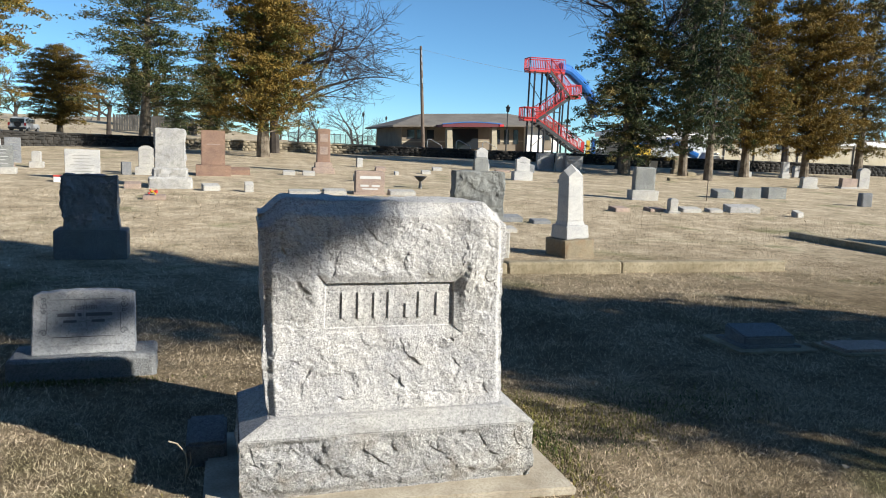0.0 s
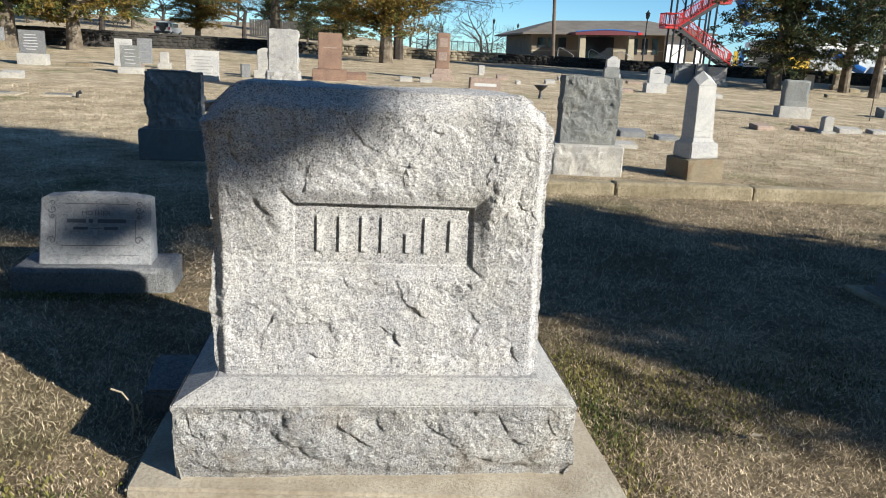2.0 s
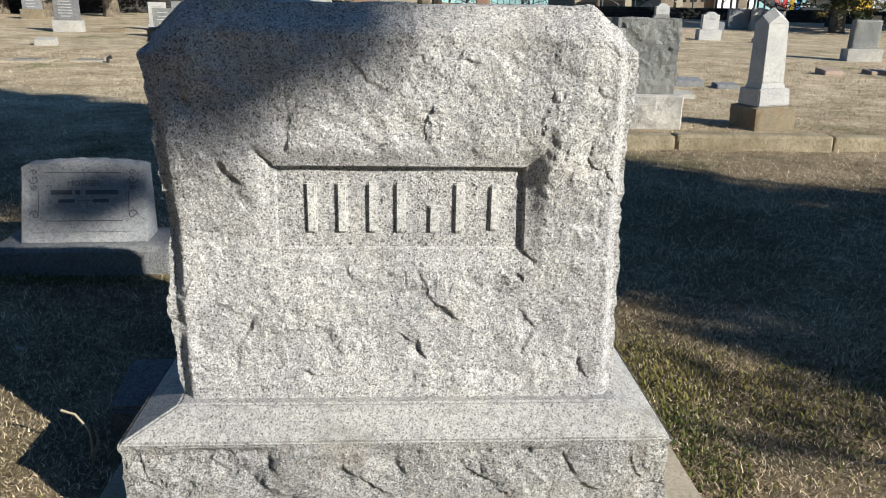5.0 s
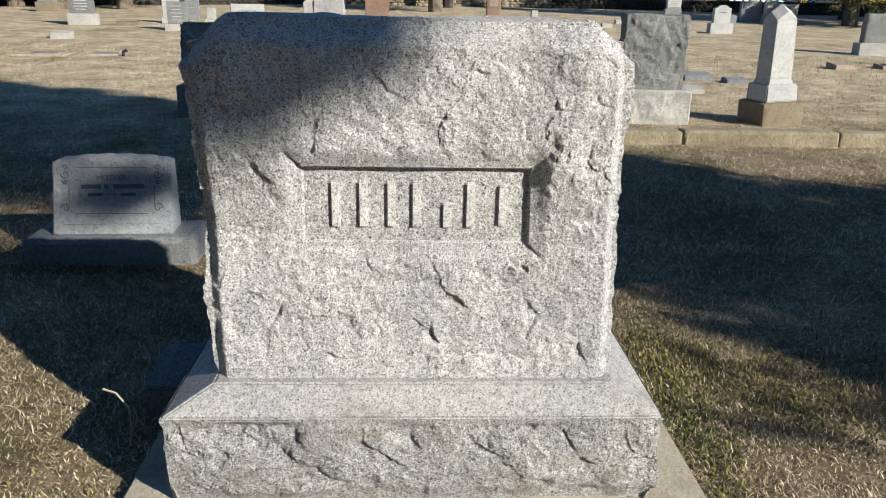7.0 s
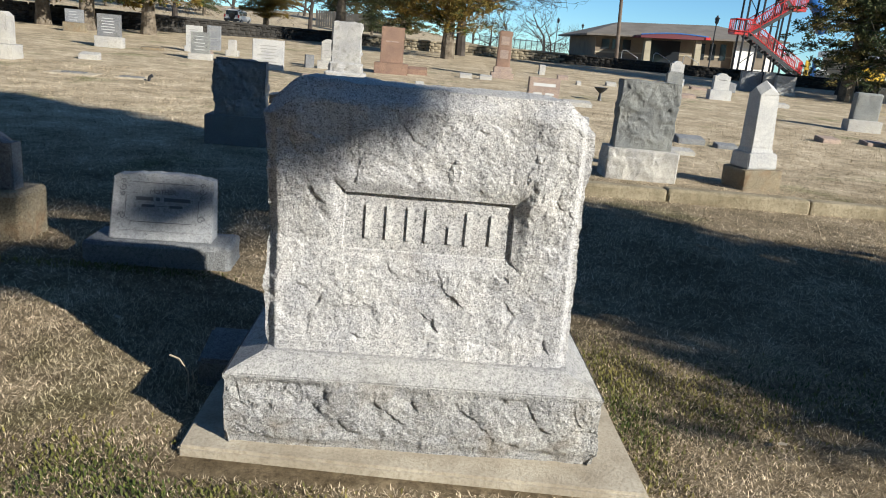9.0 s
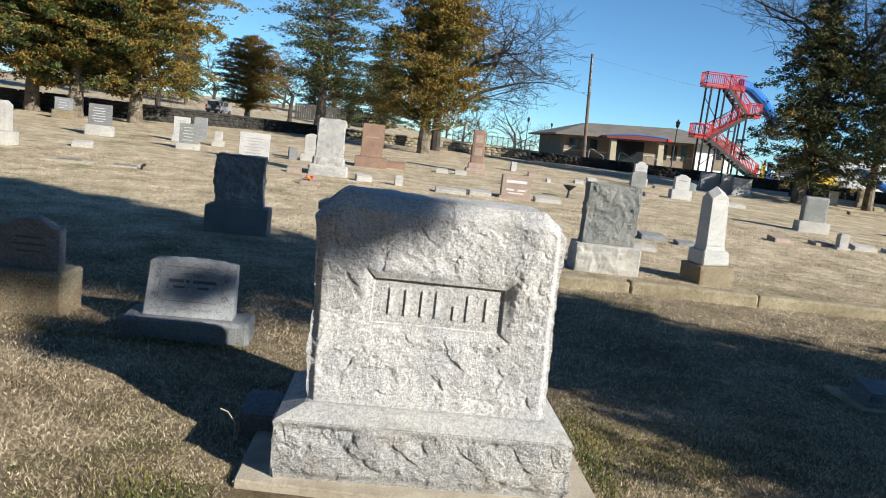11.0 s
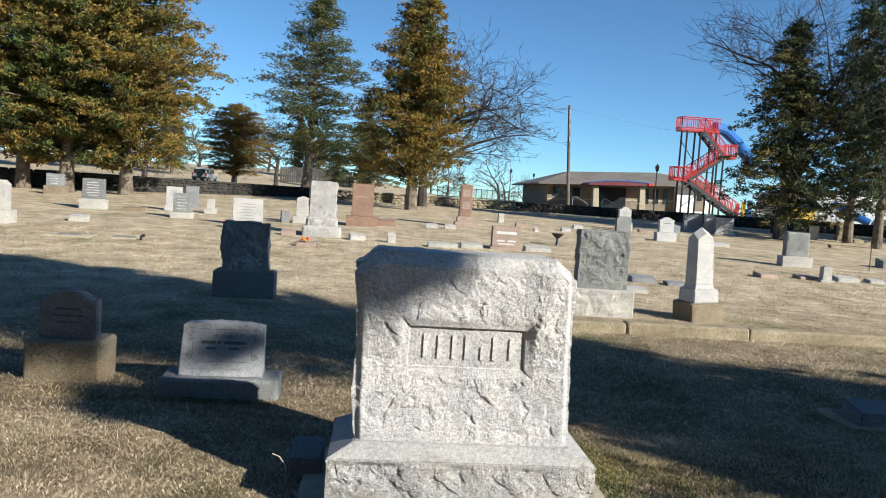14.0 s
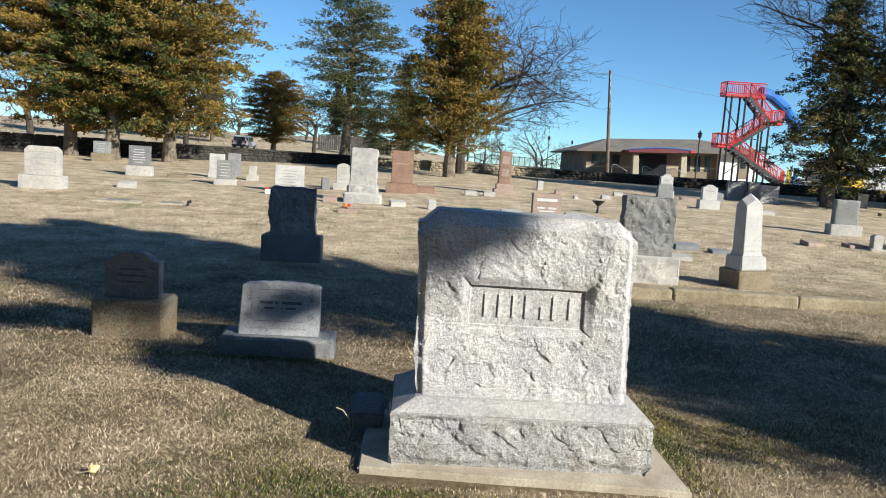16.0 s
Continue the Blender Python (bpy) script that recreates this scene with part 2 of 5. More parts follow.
def box(x0, x1, y0, y1, z0, z1, bevel=0.0, top=1.0, bm=None, top_y=None):
    """A box, tapered to `top` of its plan at its upper face, with rounded edges."""
    own = bm is None
    b = bmesh.new()
    r = bmesh.ops.create_cube(b, size=1.0)
    cx, cy = (x0 + x1) / 2, (y0 + y1) / 2
    for v in r["verts"]:
        k = top if v.co.z > 0 else 1.0
        ky = (top if top_y is None else top_y) if v.co.z > 0 else 1.0
        v.co = (cx + v.co.x * (x1 - x0) * k, cy + v.co.y * (y1 - y0) * ky, z0 if v.co.z < 0 else z1)
    if bevel:
        bmesh.ops.bevel(b, geom=b.edges[:], offset=bevel, segments=2, affect="EDGES")
    if own:
        return b
    me = bpy.data.meshes.new("t")
    b.to_mesh(me)
    b.free()
    bm.from_mesh(me)
    bpy.data.meshes.remove(me)
    return bm


def prism(outline, y0, y1, bevel=0.0):
    """An outline in x and z drawn out from y0 to y1."""
    b = bmesh.new()
    f = b.faces.new([b.verts.new((x, y0, z)) for x, z in outline])
    r = bmesh.ops.extrude_face_region(b, geom=[f])
    for v in r["geom"]:
        if isinstance(v, bmesh.types.BMVert):
            v.co.y = y1
    bmesh.ops.recalc_face_normals(b, faces=b.faces[:])
    if bevel:
        bmesh.ops.bevel(b, geom=[e for e in b.edges if abs(e.verts[0].co.y - e.verts[1].co.y) < 1e-6], offset=bevel, segments=2, affect="EDGES")
    return b


def tube(points, radius, sides=8, bm=None, end=None):
    """A round bar through the points, tapering to end."""
    b = bm or bmesh.new()
    rings, n = [], len(points)
    for i, q in enumerate(points):
        a, c = Vector(points[max(0, i - 1)]), Vector(points[min(n - 1, i + 1)])
        d = (c - a).normalized()
        u = d.orthogonal().normalized()
        w = d.cross(u)
        r = radius if end is None else radius + (end - radius) * i / (n - 1)
        rings.append([b.verts.new(Vector(q) + r * (u * math.cos(k * 2 * math.pi / sides) + w * math.sin(k * 2 * math.pi / sides))) for k in range(sides)])
    for p, q in zip(rings, rings[1:]):
        best = min(range(sides), key=lambda s: (p[0].co - q[s].co).length)
        q[:] = q[best:] + q[:best]
        for k in range(sides):
            b.faces.new((p[k], p[(k + 1) % sides], q[(k + 1) % sides], q[k]))
    b.faces.new(rings[0][::-1]), b.faces.new(rings[-1])
    return b


def chips(p, size, seed):
    """Height of a pitched stone face at p: tilted spalls broken off along sharp crooked lips, with a splintered grain, about -1 to 1."""
    q = Vector((p[0] / size + seed * 3.1, p[1] / size * 0.7, p[2] / size))
    w = noise.noise_vector(q * 1.7) * 0.42 + noise.noise_vector(q * 5.1) * 0.17 + noise.noise_vector(q * 15.0) * 0.06
    h = 0.60 * noise.noise(q * 0.9 + w) + 0.18 * noise.noise(q * 2.1 + w)
    for k, a, lip in ((1.15, 0.46, 0.22), (2.7, 0.21, 0.12), (6.3, 0.10, 0.10), (14.0, 0.036, 0.12)):
        u = q * k + w * (1 + 0.5 * k)
        dist, pts = noise.voronoi(u)
        level = []
        for e in pts[:2]:
            c = noise.cell_vector(e * 7.3)
            d = u - e
            level.append((c.x - 0.5) * 0.28 + (c.y - 0.5) * 1.3 * d.x + (c.z - 0.4) * 1.3 * d.z)
        m = 0.5 + 0.5 * smooth(0.0, lip, dist[1] - dist[0])
        h += a * (level[0] * m + level[1] * (1 - m))
    return h + 0.10 * noise.fractal(q * 3.4, 0.85, 2.1, 5) + 0.05 * noise.noise(q * 37)


def scarred(x, z, scars):
    """Depth of the splinter scars at x, z. Each: centre x and z, slant in degrees, length, width, depth; sharp on its upper right, running out below."""
    out = 0.0
    wob = 0.012 * noise.noise((x * 16, 0.3, z * 16)) + 0.006 * noise.noise((x * 55, 1.3, z * 55))
    for cx, cz, slant, length, width, depth in scars:
        dx, dz = x - cx, z - cz
        if abs(dx) + abs(dz) > length + width + 0.05:
            continue
        a = radians(slant)
        along, across = dx * math.cos(a) + dz * math.sin(a), math.copysign(1, slant) * (dz * math.cos(a) - dx * math.sin(a))
        across += wob + 0.9 * along * along / max(length, 0.02) * 0.5
        end = 1 - smooth(0.30, 0.55, abs(along) / length)
        if 0 < across < width and end > 0:
            rag = 0.55 + 0.9 * noise.noise((x * 23 + cx * 9, 2.0, z * 23))
            out = max(out, 0.85 * depth * max(0.0, rag) * end * smooth(0.0, 0.008, across) * (1 - across / width) ** 1.1)
    return out


def rock(w, d, h, amp, seed, res=0.05, size=0.28, top_amp=0.4, rounding=0.03, taper=0.0, material=None, smooth_front=False):
    """A block with rough pitched sides, standing on z = 0, centred on x and y."""
    nx, ny, nz = (max(3, int(round(q / res))) for q in (w, d, h))
    index, verts, faces = {}, [], []

    def vert(i, j, k):
        if (i, j, k) not in index:
            x, y, z = (i / nx - 0.5) * w, (j / ny - 0.5) * d, k / nz * h
            out = Vector(((i == nx) - (i == 0), (j == ny) - (j == 0), (k == nz) * top_amp))
            edge = (i in (0, nx)) + (j in (0, ny)) + (k == nz)
            s = 1 - taper * z / h
            p = Vector((x * s, y * s, z))
            if edge > 1:
                p -= Vector(((i == nx) - (i == 0), (j == ny) - (j == 0), float(k == nz))) * rounding
            if out.length > 0:
                fade = min(1.0, z / h * 6) if k < nz else 1.0
                a = amp * (0.15 if smooth_front and j == 0 and edge == 1 else 1.0)
                p += out.normalized() * out.length * a * (chips((x, y, z), size, seed) - 0.1) * (0.45 if edge > 1 else 1) * (0.35 + 0.65 * fade)
            index[(i, j, k)] = len(verts)
            verts.append(p)
        return index[(i, j, k)]

    for i in range(nx):
        for k in range(nz):
            faces.append((vert(i, 0, k), vert(i + 1, 0, k), vert(i + 1, 0, k + 1), vert(i, 0, k + 1)))
            faces.append((vert(i + 1, ny, k), vert(i, ny, k), vert(i, ny, k + 1), vert(i + 1, ny, k + 1)))
    for j in range(ny):
        for k in range(nz):
            faces.append((vert(0, j + 1, k), vert(0, j, k), vert(0, j, k + 1), vert(0, j + 1, k + 1)))
            faces.append((vert(nx, j, k), vert(nx, j + 1, k), vert(nx, j + 1, k + 1), vert(nx, j, k + 1)))
    for i in range(nx):
        for j in range(ny):
            faces.append((vert(i, j, nz), vert(i + 1, j, nz), vert(i + 1, j + 1, nz), vert(i, j + 1, nz)))
            faces.append((vert(i, j + 1, 0), vert(i + 1, j + 1, 0), vert(i + 1, j, 0), vert(i, j, 0)))
    return mesh("rough_block", verts, faces, material, False)


# ---- ground ----
def build_ground():
    us = np.concatenate([np.linspace(-130, -32, 22), np.linspace(-30, 40, 90), np.linspace(42, 150, 24)])
    rows, cols, verts, faces = [], len(us), [], []
    near = [("f", q) for q in np.concatenate([np.linspace(-60, -6, 12), np.linspace(-5, 12, 60)])]
    near += [("w", q) for q in np.linspace(0.04, 1.0, 26)]
    near += [("t", q) for q in (0.0, 3, 7, 12, 18, 25, 35, 48, 65, 90, 130, 200, 350, 700, 1500, 3000)]
    for kind, q in near:
        for u in us:
            yw = wall_y(u)
            if kind == "f":
                x, y = u, min(q, yw - 1) if q > 0 else q
                z = field_z(x, y)
            elif kind == "w":
                x, y = u, 12 + (yw + 0.18 - 12) * q if yw > 14 else yw + 0.18
                z = field_z(x, y)
            else:
                x = u * (1 + max(0, q - 60) / 90)
                y = yw + 0.26 + q
                z = terrace_z(u, y)
            verts.append((x, y, z))
    n = len(near)
    for r in range(n - 1):
        for c in range(cols - 1):
            a = r * cols + c
            faces.append((a, a + 1, a + cols + 1, a + cols))
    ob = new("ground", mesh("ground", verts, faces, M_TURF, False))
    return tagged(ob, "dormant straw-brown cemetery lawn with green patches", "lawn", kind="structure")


build_ground()


# ---- the large granite monument ----
def monument_die():
    """Rock-faced die with a sunk dressed panel; its front leans back a little."""
    px, pz0, pz1 = 0.317, 0.752, 0.962
    half, z_top = 0.572, 1.352
    xs = np.concatenate([np.linspace(-half, -px - 0.006, 62), [-px], np.linspace(-px + 0.004, px - 0.004, 150), [px], np.linspace(px + 0.006, half, 62)])
    zs = np.concatenate([np.linspace(0.357, pz0 - 0.006, 98), [pz0], np.linspace(pz0 + 0.004, pz1 - 0.004, 46), [pz1], np.linspace(pz1 + 0.006, z_top, 98)])
    ny = 46
    nx, nz = len(xs) - 1, len(zs) - 1
    ys = np.linspace(0, 1, ny + 1)
    y_back, panel = 0.585, 0.190

    scars = [(-0.49, 1.15, -78, 0.13, 0.05, 0.020), (-0.43, 1.10, -4, 0.10, 0.03, 0.010), (-0.275, 1.06, 78, 0.16, 0.06, 0.016), (0.08, 1.105, -6, 0.07, 0.035, 0.012), (0.51, 1.16, -30, 0.06, 0.03, 0.012), (-0.40, 0.93, -50, 0.16, 0.08, 0.022), (0.095, 0.615, -48, 0.20, 0.11, 0.015), (0.055, 0.49, -75, 0.08, 0.035, 0.032), (0.01, 0.52, -25, 0.09, 0.05, 0.016), (0.42, 0.462, -8, 0.12, 0.04, 0.014), (0.487, 0.43, -70, 0.07, 0.03, 0.020), (-0.22, 0.42, -6, 0.10, 0.03, 0.018), (-0.41, 0.50, 75, 0.16, 0.06, 0.018), (-0.44, 0.60, -40, 0.12, 0.05, 0.014), (-0.30, 0.60, -35, 0.10, 0.05, 0.010), (0.22, 0.43, -20, 0.07, 0.03, 0.010), (-0.05, 0.70, 35, 0.06, 0.025, 0.010), (0.20, 0.66, -50, 0.12, 0.05, 0.010), (0.33, 0.57, -55, 0.10, 0.05, 0.012), (-0.17, 0.50, -60, 0.10, 0.05, 0.010), (-0.08, 1.18, -35, 0.14, 0.06, 0.010), (0.15, 1.23, -20, 0.12, 0.05, 0.010)]

    def front(x, z):
        low = 0.102 + 0.19 * (min(z, pz0) - 0.357)
        up = -0.024 * smooth(pz0, pz1 + 0.03, z) + 0.10 * max(0.0, z - 1.05)
        return low + up - 0.016 * smooth(0.24, 0.40, x) * smooth(0.55, 0.75, z)

    index, verts, faces = {}, [], []

    def vert(i, j, k):
        key = (i, j, k)
        if key in index:
            return index[key]
        x, z = float(xs[i]), float(zs[k])
        yf = front(x, z)
        y = yf + (y_back - yf) * ys[j]
        sx = int(i == nx) - int(i == 0)
        h = chips((x, y + 3, z), 0.30, 4.7)
        side = half - abs(x)
        foot = smooth(0.357, 0.42, z)
        p = Vector((x - 0.022 * smooth(0.45, 1.3, z) * x / half - 0.058 * (z - 0.357) * smooth(-0.30, -half, x), y, z))
        if j == 0:
            if abs(x) <= px + 1e-6 and pz0 - 1e-6 <= z <= pz1 + 1e-6:
                p.y = panel
            else:
                right, left, up, down = x - px, -px - x, z - pz1, pz0 - z
                dist = max(right, left, up, down)
                proud = 0.016 if right >= max(up, down, left) else 0.020 if up >= max(left, down) else 0.005
                w = smooth(0.0, 0.06, dist)
                face = yf - 0.034 * h * (0.35 + 0.65 * foot) + scarred(x, z, scars)
                p.y = min((panel - proud - 0.008 * h) * (1 - w) + face * w, panel - 0.004)
        elif j == ny:
            p.y += 0.02 * h
        front_edge = ys[j] * (y_back - yf)
        if j < ny:
            p.y += (0.030 * (1 - smooth(0, 0.035, side)) + 0.055 * (1 - smooth(0, 0.075, z_top - z))) * (1 - smooth(0, 0.1, front_edge))
        p.x += sx * (0.026 * h + 0.008) * (0.3 + 0.7 * foot)
        if k == nz:
            p.z += 0.018 * h - 0.03 * (1 - smooth(0, 0.06, front_edge))
        elif sx:
            p.x -= sx * 0.03 * (1 - smooth(0, 0.06, z_top - z))
        p.z -= (0.075 if x < 0 else 0.05) * (1 - smooth(0, 0.10, side)) * smooth(z_top - 0.22, z_top, z)
        index[key] = len(verts)
        verts.append(p)
        return index[key]

    for i in range(nx):
        for k in range(nz):
            faces.append((vert(i, 0, k), vert(i + 1, 0, k), vert(i + 1, 0, k + 1), vert(i, 0, k + 1)))
            faces.append((vert(i + 1, ny, k), vert(i, ny, k), vert(i, ny, k + 1), vert(i + 1, ny, k + 1)))
    for j in range(ny):
        for k in range(nz):
            faces.append((vert(0, j + 1, k), vert(0, j, k), vert(0, j, k + 1), vert(0, j + 1, k + 1)))
            faces.append((vert(nx, j, k), vert(nx, j + 1, k), vert(nx, j + 1, k + 1), vert(nx, j, k + 1)))
    for i in range(nx):
        for j in range(ny):
            faces.append((vert(i, j, nz), vert(i + 1, j, nz), vert(i + 1, j + 1, nz), vert(i, j + 1, nz)))
    return mesh("die", verts, faces, M_GREY, False)


def monument_base():
    """Base with rock-faced sides and a smooth sloped top."""
    xs = np.linspace(-0.71, 0.71, 300)
    zs = np.linspace(0.0, 0.285, 62)
    scars = [(-0.52, 0.235, 34, 0.15, 0.06, 0.022), (-0.34, 0.215, 42, 0.15, 0.06, 0.022), (-0.64, 0.20, -70, 0.12, 0.05, 0.02), (-0.09, 0.165, -42, 0.20, 0.09, 0.032), (0.0, 0.205, -70, 0.09, 0.04, 0.024), (0.20, 0.19, -35, 0.16, 0.07, 0.022), (0.33, 0.22, 40, 0.12, 0.05, 0.018), (0.47, 0.17, -50, 0.18, 0.08, 0.022), (0.62, 0.20, -60, 0.12, 0.05, 0.02), (-0.25, 0.10, -30, 0.16, 0.06, 0.02), (0.33, 0.09, -25, 0.2, 0.06, 0.02), (0.08, 0.07, 20, 0.16, 0.05, 0.016)]
    ys = np.linspace(0.0, 0.69, 70)
    verts, faces, index = [], [], {}

    def vert(x, y, z, out):
        key = (round(x, 4), round(y, 4), round(z, 4))
        if key not in index:
            h = chips((x, y, z * 1.2), 0.26, 9.3)
            f = smooth(0.285, 0.25, z) * (0.4 + 0.6 * smooth(0.0, 0.05, z))
            p = Vector((x, y, z)) + Vector(out) * ((0.036 * h - 0.006 - 0.8 * (scarred(x, z, scars) if y < 0.001 else 0.0)) * f + 0.002 * h)
            p += Vector(out) * -0.02 * smooth(0.06, 0.0, z)
            index[key] = len(verts)
            verts.append(p)
        return index[key]

    def out(x, y):
        return (int(x > 0.709) - int(x < -0.709), int(y > 0.689) - int(y < 0.001), 0)

    def wall(a, fixed, along_x):
        for q, r in zip(a, a[1:]):
            for s, t in zip(zs, zs[1:]):
                c = [(q, fixed, s), (r, fixed, s), (r, fixed, t), (q, fixed, t)] if along_x else [(fixed, q, s), (fixed, r, s), (fixed, r, t), (fixed, q, t)]
                faces.append(tuple(vert(float(x), float(y), float(z), out(x, y)) for x, y, z in c))

    wall(xs, 0.0, True), wall(xs[::-1], 0.69, True), wall(ys, 0.71, False), wall(ys[::-1], -0.71, False)
    return mesh("base", verts, faces, M_GREY_BASE, False)


def monument_wash():
    b = bmesh.new()
    outer = [(-0.708, 0.002), (0.708, 0.002), (0.708, 0.688), (-0.708, 0.688)]
    inner = [(-0.575, 0.075), (0.57, 0.075), (0.57, 0.6), (-0.575, 0.6)]
    lo = [b.verts.new((x, y, 0.276)) for x, y in outer]
    mid = [b.verts.new((x, y, 0.286)) for x, y in outer]
    hi = [b.verts.new((x, y, 0.358)) for x, y in inner]
    for k in range(4):
        n = (k + 1) % 4
        b.faces.new((lo[k], lo[n], mid[n], mid[k]))
        b.faces.new((mid[k], mid[n], hi[n], hi[k]))
    b.faces.new(hi)
    bmesh.ops.bevel(b, geom=b.edges[:], offset=0.006, segments=2, affect="EDGES")
    return b


def bars(parent, spec, material, depth, y, name="inscription_bar"):
    """Plain raised bars where the stone carries an inscription: x, z, width, height."""
    for x, z, w, h in spec:
        part(name, box(x - w / 2, x + w / 2, y - depth, y + 0.004, z - h / 2, z + h / 2, min(0.006, depth * 0.4)), material, parent)


def build_monument():
    t = thing("family_monument", pose(0, 0, 0), "large light grey rock-faced granite monument on a concrete slab", "gravestone")
    part("base", monument_base(), M_GREY_BASE, t, "rock-faced granite base")
    part("wash", monument_wash(), M_GREY_CUT, t, "smooth sloped top of the base, stained")
    part("die", monument_die(), M_GREY, t, "rock-faced granite block with a sunk panel")
    z, h = 0.857, 0.132
    bars(t, [(-0.227, z, 0.027, h), (-0.150, z, 0.027, h), (-0.072, z, 0.027, h), (-0.002, z, 0.027, h), (0.084, z - 0.03, 0.027, h * 0.55), (0.149, z, 0.027, h), (0.238, z, 0.024, h * 0.9)], M_PANEL, 0.011, 0.192)
    s = box(-0.865, 0.885, -0.10, 0.86, -0.09, 0.0, 0.012)
    for v in s.verts:
        if v.co.y < 0:
            v.co.y -= 0.069 * v.co.x
    slab = new("concrete_slab")
    tagged(slab, "weathered concrete slab under the large monument", "slab")
    part("slab_block", s, M_CONCRETE, slab)


build_monument()


# ---- other gravestones ----
def arch(w, h, rise, n=12, shoulders=0.0):
    """Outline of a tablet with a curved top."""
    pts = [(-w / 2, 0), (w / 2, 0), (w / 2, h - rise)]
    for k in range(n + 1):
        u = 1 - 2 * k / n
        pts.append((u * (w / 2 - shoulders), h - rise + rise * (1 - abs(u) ** 2.2)))
    pts.append((-w / 2, h - rise))
    out = []
    for q in pts:
        if not out or (abs(q[0] - out[-1][0]) + abs(q[1] - out[-1][1])) > 1e-4:
            out.append(q)
    return out


def words(text, size, m, parent, material, name="inscription"):
    cu = bpy.data.curves.new(name, "FONT")
    cu.body, cu.size, cu.align_x, cu.align_y, cu.extrude = text, size, "CENTER", "CENTER", 0.001
    tmp = new("tmp", cu)
    me = bpy.data.meshes.new_from_object(tmp.evaluated_get(bpy.context.evaluated_depsgraph_get()))
    bpy.data.objects.remove(tmp)
    me.materials.append(material)
    return part(name, me, material, parent, "", m)


def build_mother():
    t = thing("slant_gravestone", pose(-1.72, 2.15, field_z(-1.7, 2.4) - 0.01, 0, 0, 3), "blue-grey granite gravestone with an engraved border on a low base", "gravestone")
    part("base", rock(0.95, 0.40, 0.17, 0.016, 2.2, 0.03, 0.2, 0.15, 0.012, 0.0, M_BLUE), M_BLUE, t, "rough-sided low granite base", pose(0, 0.2, 0))
    n = 16
    top = [(-0.325 + 0.65 * k / n, 0.565 + 0.028 * math.cos((k / n - 0.5) * 2.6) - 0.012 * (abs(k / n - 0.5) > 0.46) + 0.004 * math.sin(k * 2.1)) for k in range(n + 1)]
    outline = [(-0.33, 0.165), (0.33, 0.165)] + [(x, z) for x, z in reversed(top)]
    die = prism(outline, 0.09, 0.31, 0.008)
    for v in die.verts:
        v.co.y += (v.co.z - 0.165) * (0.32 if v.co.y < 0.2 else 0.05)
    part("die", die, M_STEEL, t, "steeled tablet with rough edges")

    def on(x, z, lift=0.002):
        return Vector((x, 0.09 + (z - 0.165) * 0.32 - lift, z))

    def line(pts, r, name="border_line"):
        part(name, tube([on(x, z) for x, z in pts], r, 5), M_CUTLETTER, t)
    line([(-0.20, 0.535), (0.20, 0.535)], 0.0022)
    line([(-0.20, 0.285), (0.20, 0.285)], 0.0022)
    line([(-0.235, 0.33), (-0.235, 0.44)], 0.0018), line([(0.235, 0.33), (0.235, 0.44)], 0.0018)
    for s in (-1, 1):
        for z0, r0, turn in ((0.315, 0.028, 1), (0.50, 0.026, -1), (0.535, 0.018, 1), (0.46, 0.016, -1)):
            pts = [(s * (0.255 + r0 * (1 - k / 16) * math.cos(k * 0.55)), z0 + turn * r0 * (1 - k / 16) * math.sin(k * 0.55)) for k in range(14)]
            line(pts, 0.0028, "scroll")
    line([(-0.26, 0.228), (0.26, 0.228)], 0.001, "step_line")
    ang = math.degrees(math.atan2(1, 0.32))
    def face(z):
        return pose(0, 0.09 + (z - 0.165) * 0.32 - 0.002, z, ang)
    words("MOTHER", 0.042, face(0.478), t, M_CUTLETTER)
    for x, w in ((-0.115, 0.11), (-0.03, 0.025), (0.095, 0.17)):
        q = box(x - w / 2, x + w / 2, -0.012, 0.012, -0.001, 0.001)
        part("inscription_bar", q, M_CUTLETTER, t, "", face(0.432))
    for x, w in ((-0.09, 0.085), (0.0, 0.07), (0.09, 0.085)):
        q = box(x - w / 2, x + w / 2, -0.009 if w > 0.08 else -0.002, 0.009 if w > 0.08 else 0.002, -0.001, 0.001)
        part("inscription_bar", q, M_CUTLETTER, t, "", face(0.388))


def build_small_arch():
    t = thing("tablet_gravestone", pose(-3.05, 2.45, field_z(-3, 2.6) - 0.01, 0, 0, 1), "small grey arched tablet on a lichen-stained sandstone base", "gravestone")
    part("base", rock(0.62, 0.40, 0.35, 0.010, 7.7, 0.03, 0.2, 0.1, 0.012, 0.0, M_TAN), M_TAN, t, "tan sandstone base with rusty stains", pose(0, 0.2, 0))
    part("tablet", prism(arch(0.45, 0.40, 0.075, 14, 0.05), 0.10, 0.24, 0.008), M_DARK, t, "weathered dark grey tablet", pose(0, 0, 0.35))
    bars(t, [(0, 0.60, 0.2, 0.02), (0, 0.545, 0.26, 0.02), (0, 0.49, 0.18, 0.015)], M_CUTLETTER, 0.002, 0.10)


def build_boulder_stone():
    t = thing("rough_gravestone", pose(-2.64, 8.0, field_z(-2.6, 8.2) - 0.01, 0, 0, 2), "dark rock-faced granite gravestone on a dark cut base", "gravestone")
    part("base", box(-0.475, 0.475, 0.0, 0.52, 0, 0.43, 0.015), M_DARK, t, "dark weathered cut base")
    part("die", rock(0.74, 0.36, 0.78, 0.085, 12.4, 0.018, 0.30, 0.6, 0.04, 0.04, M_BLUE), M_BLUE, t, "rough pitched dark granite block", pose(0, 0.26, 0.43))


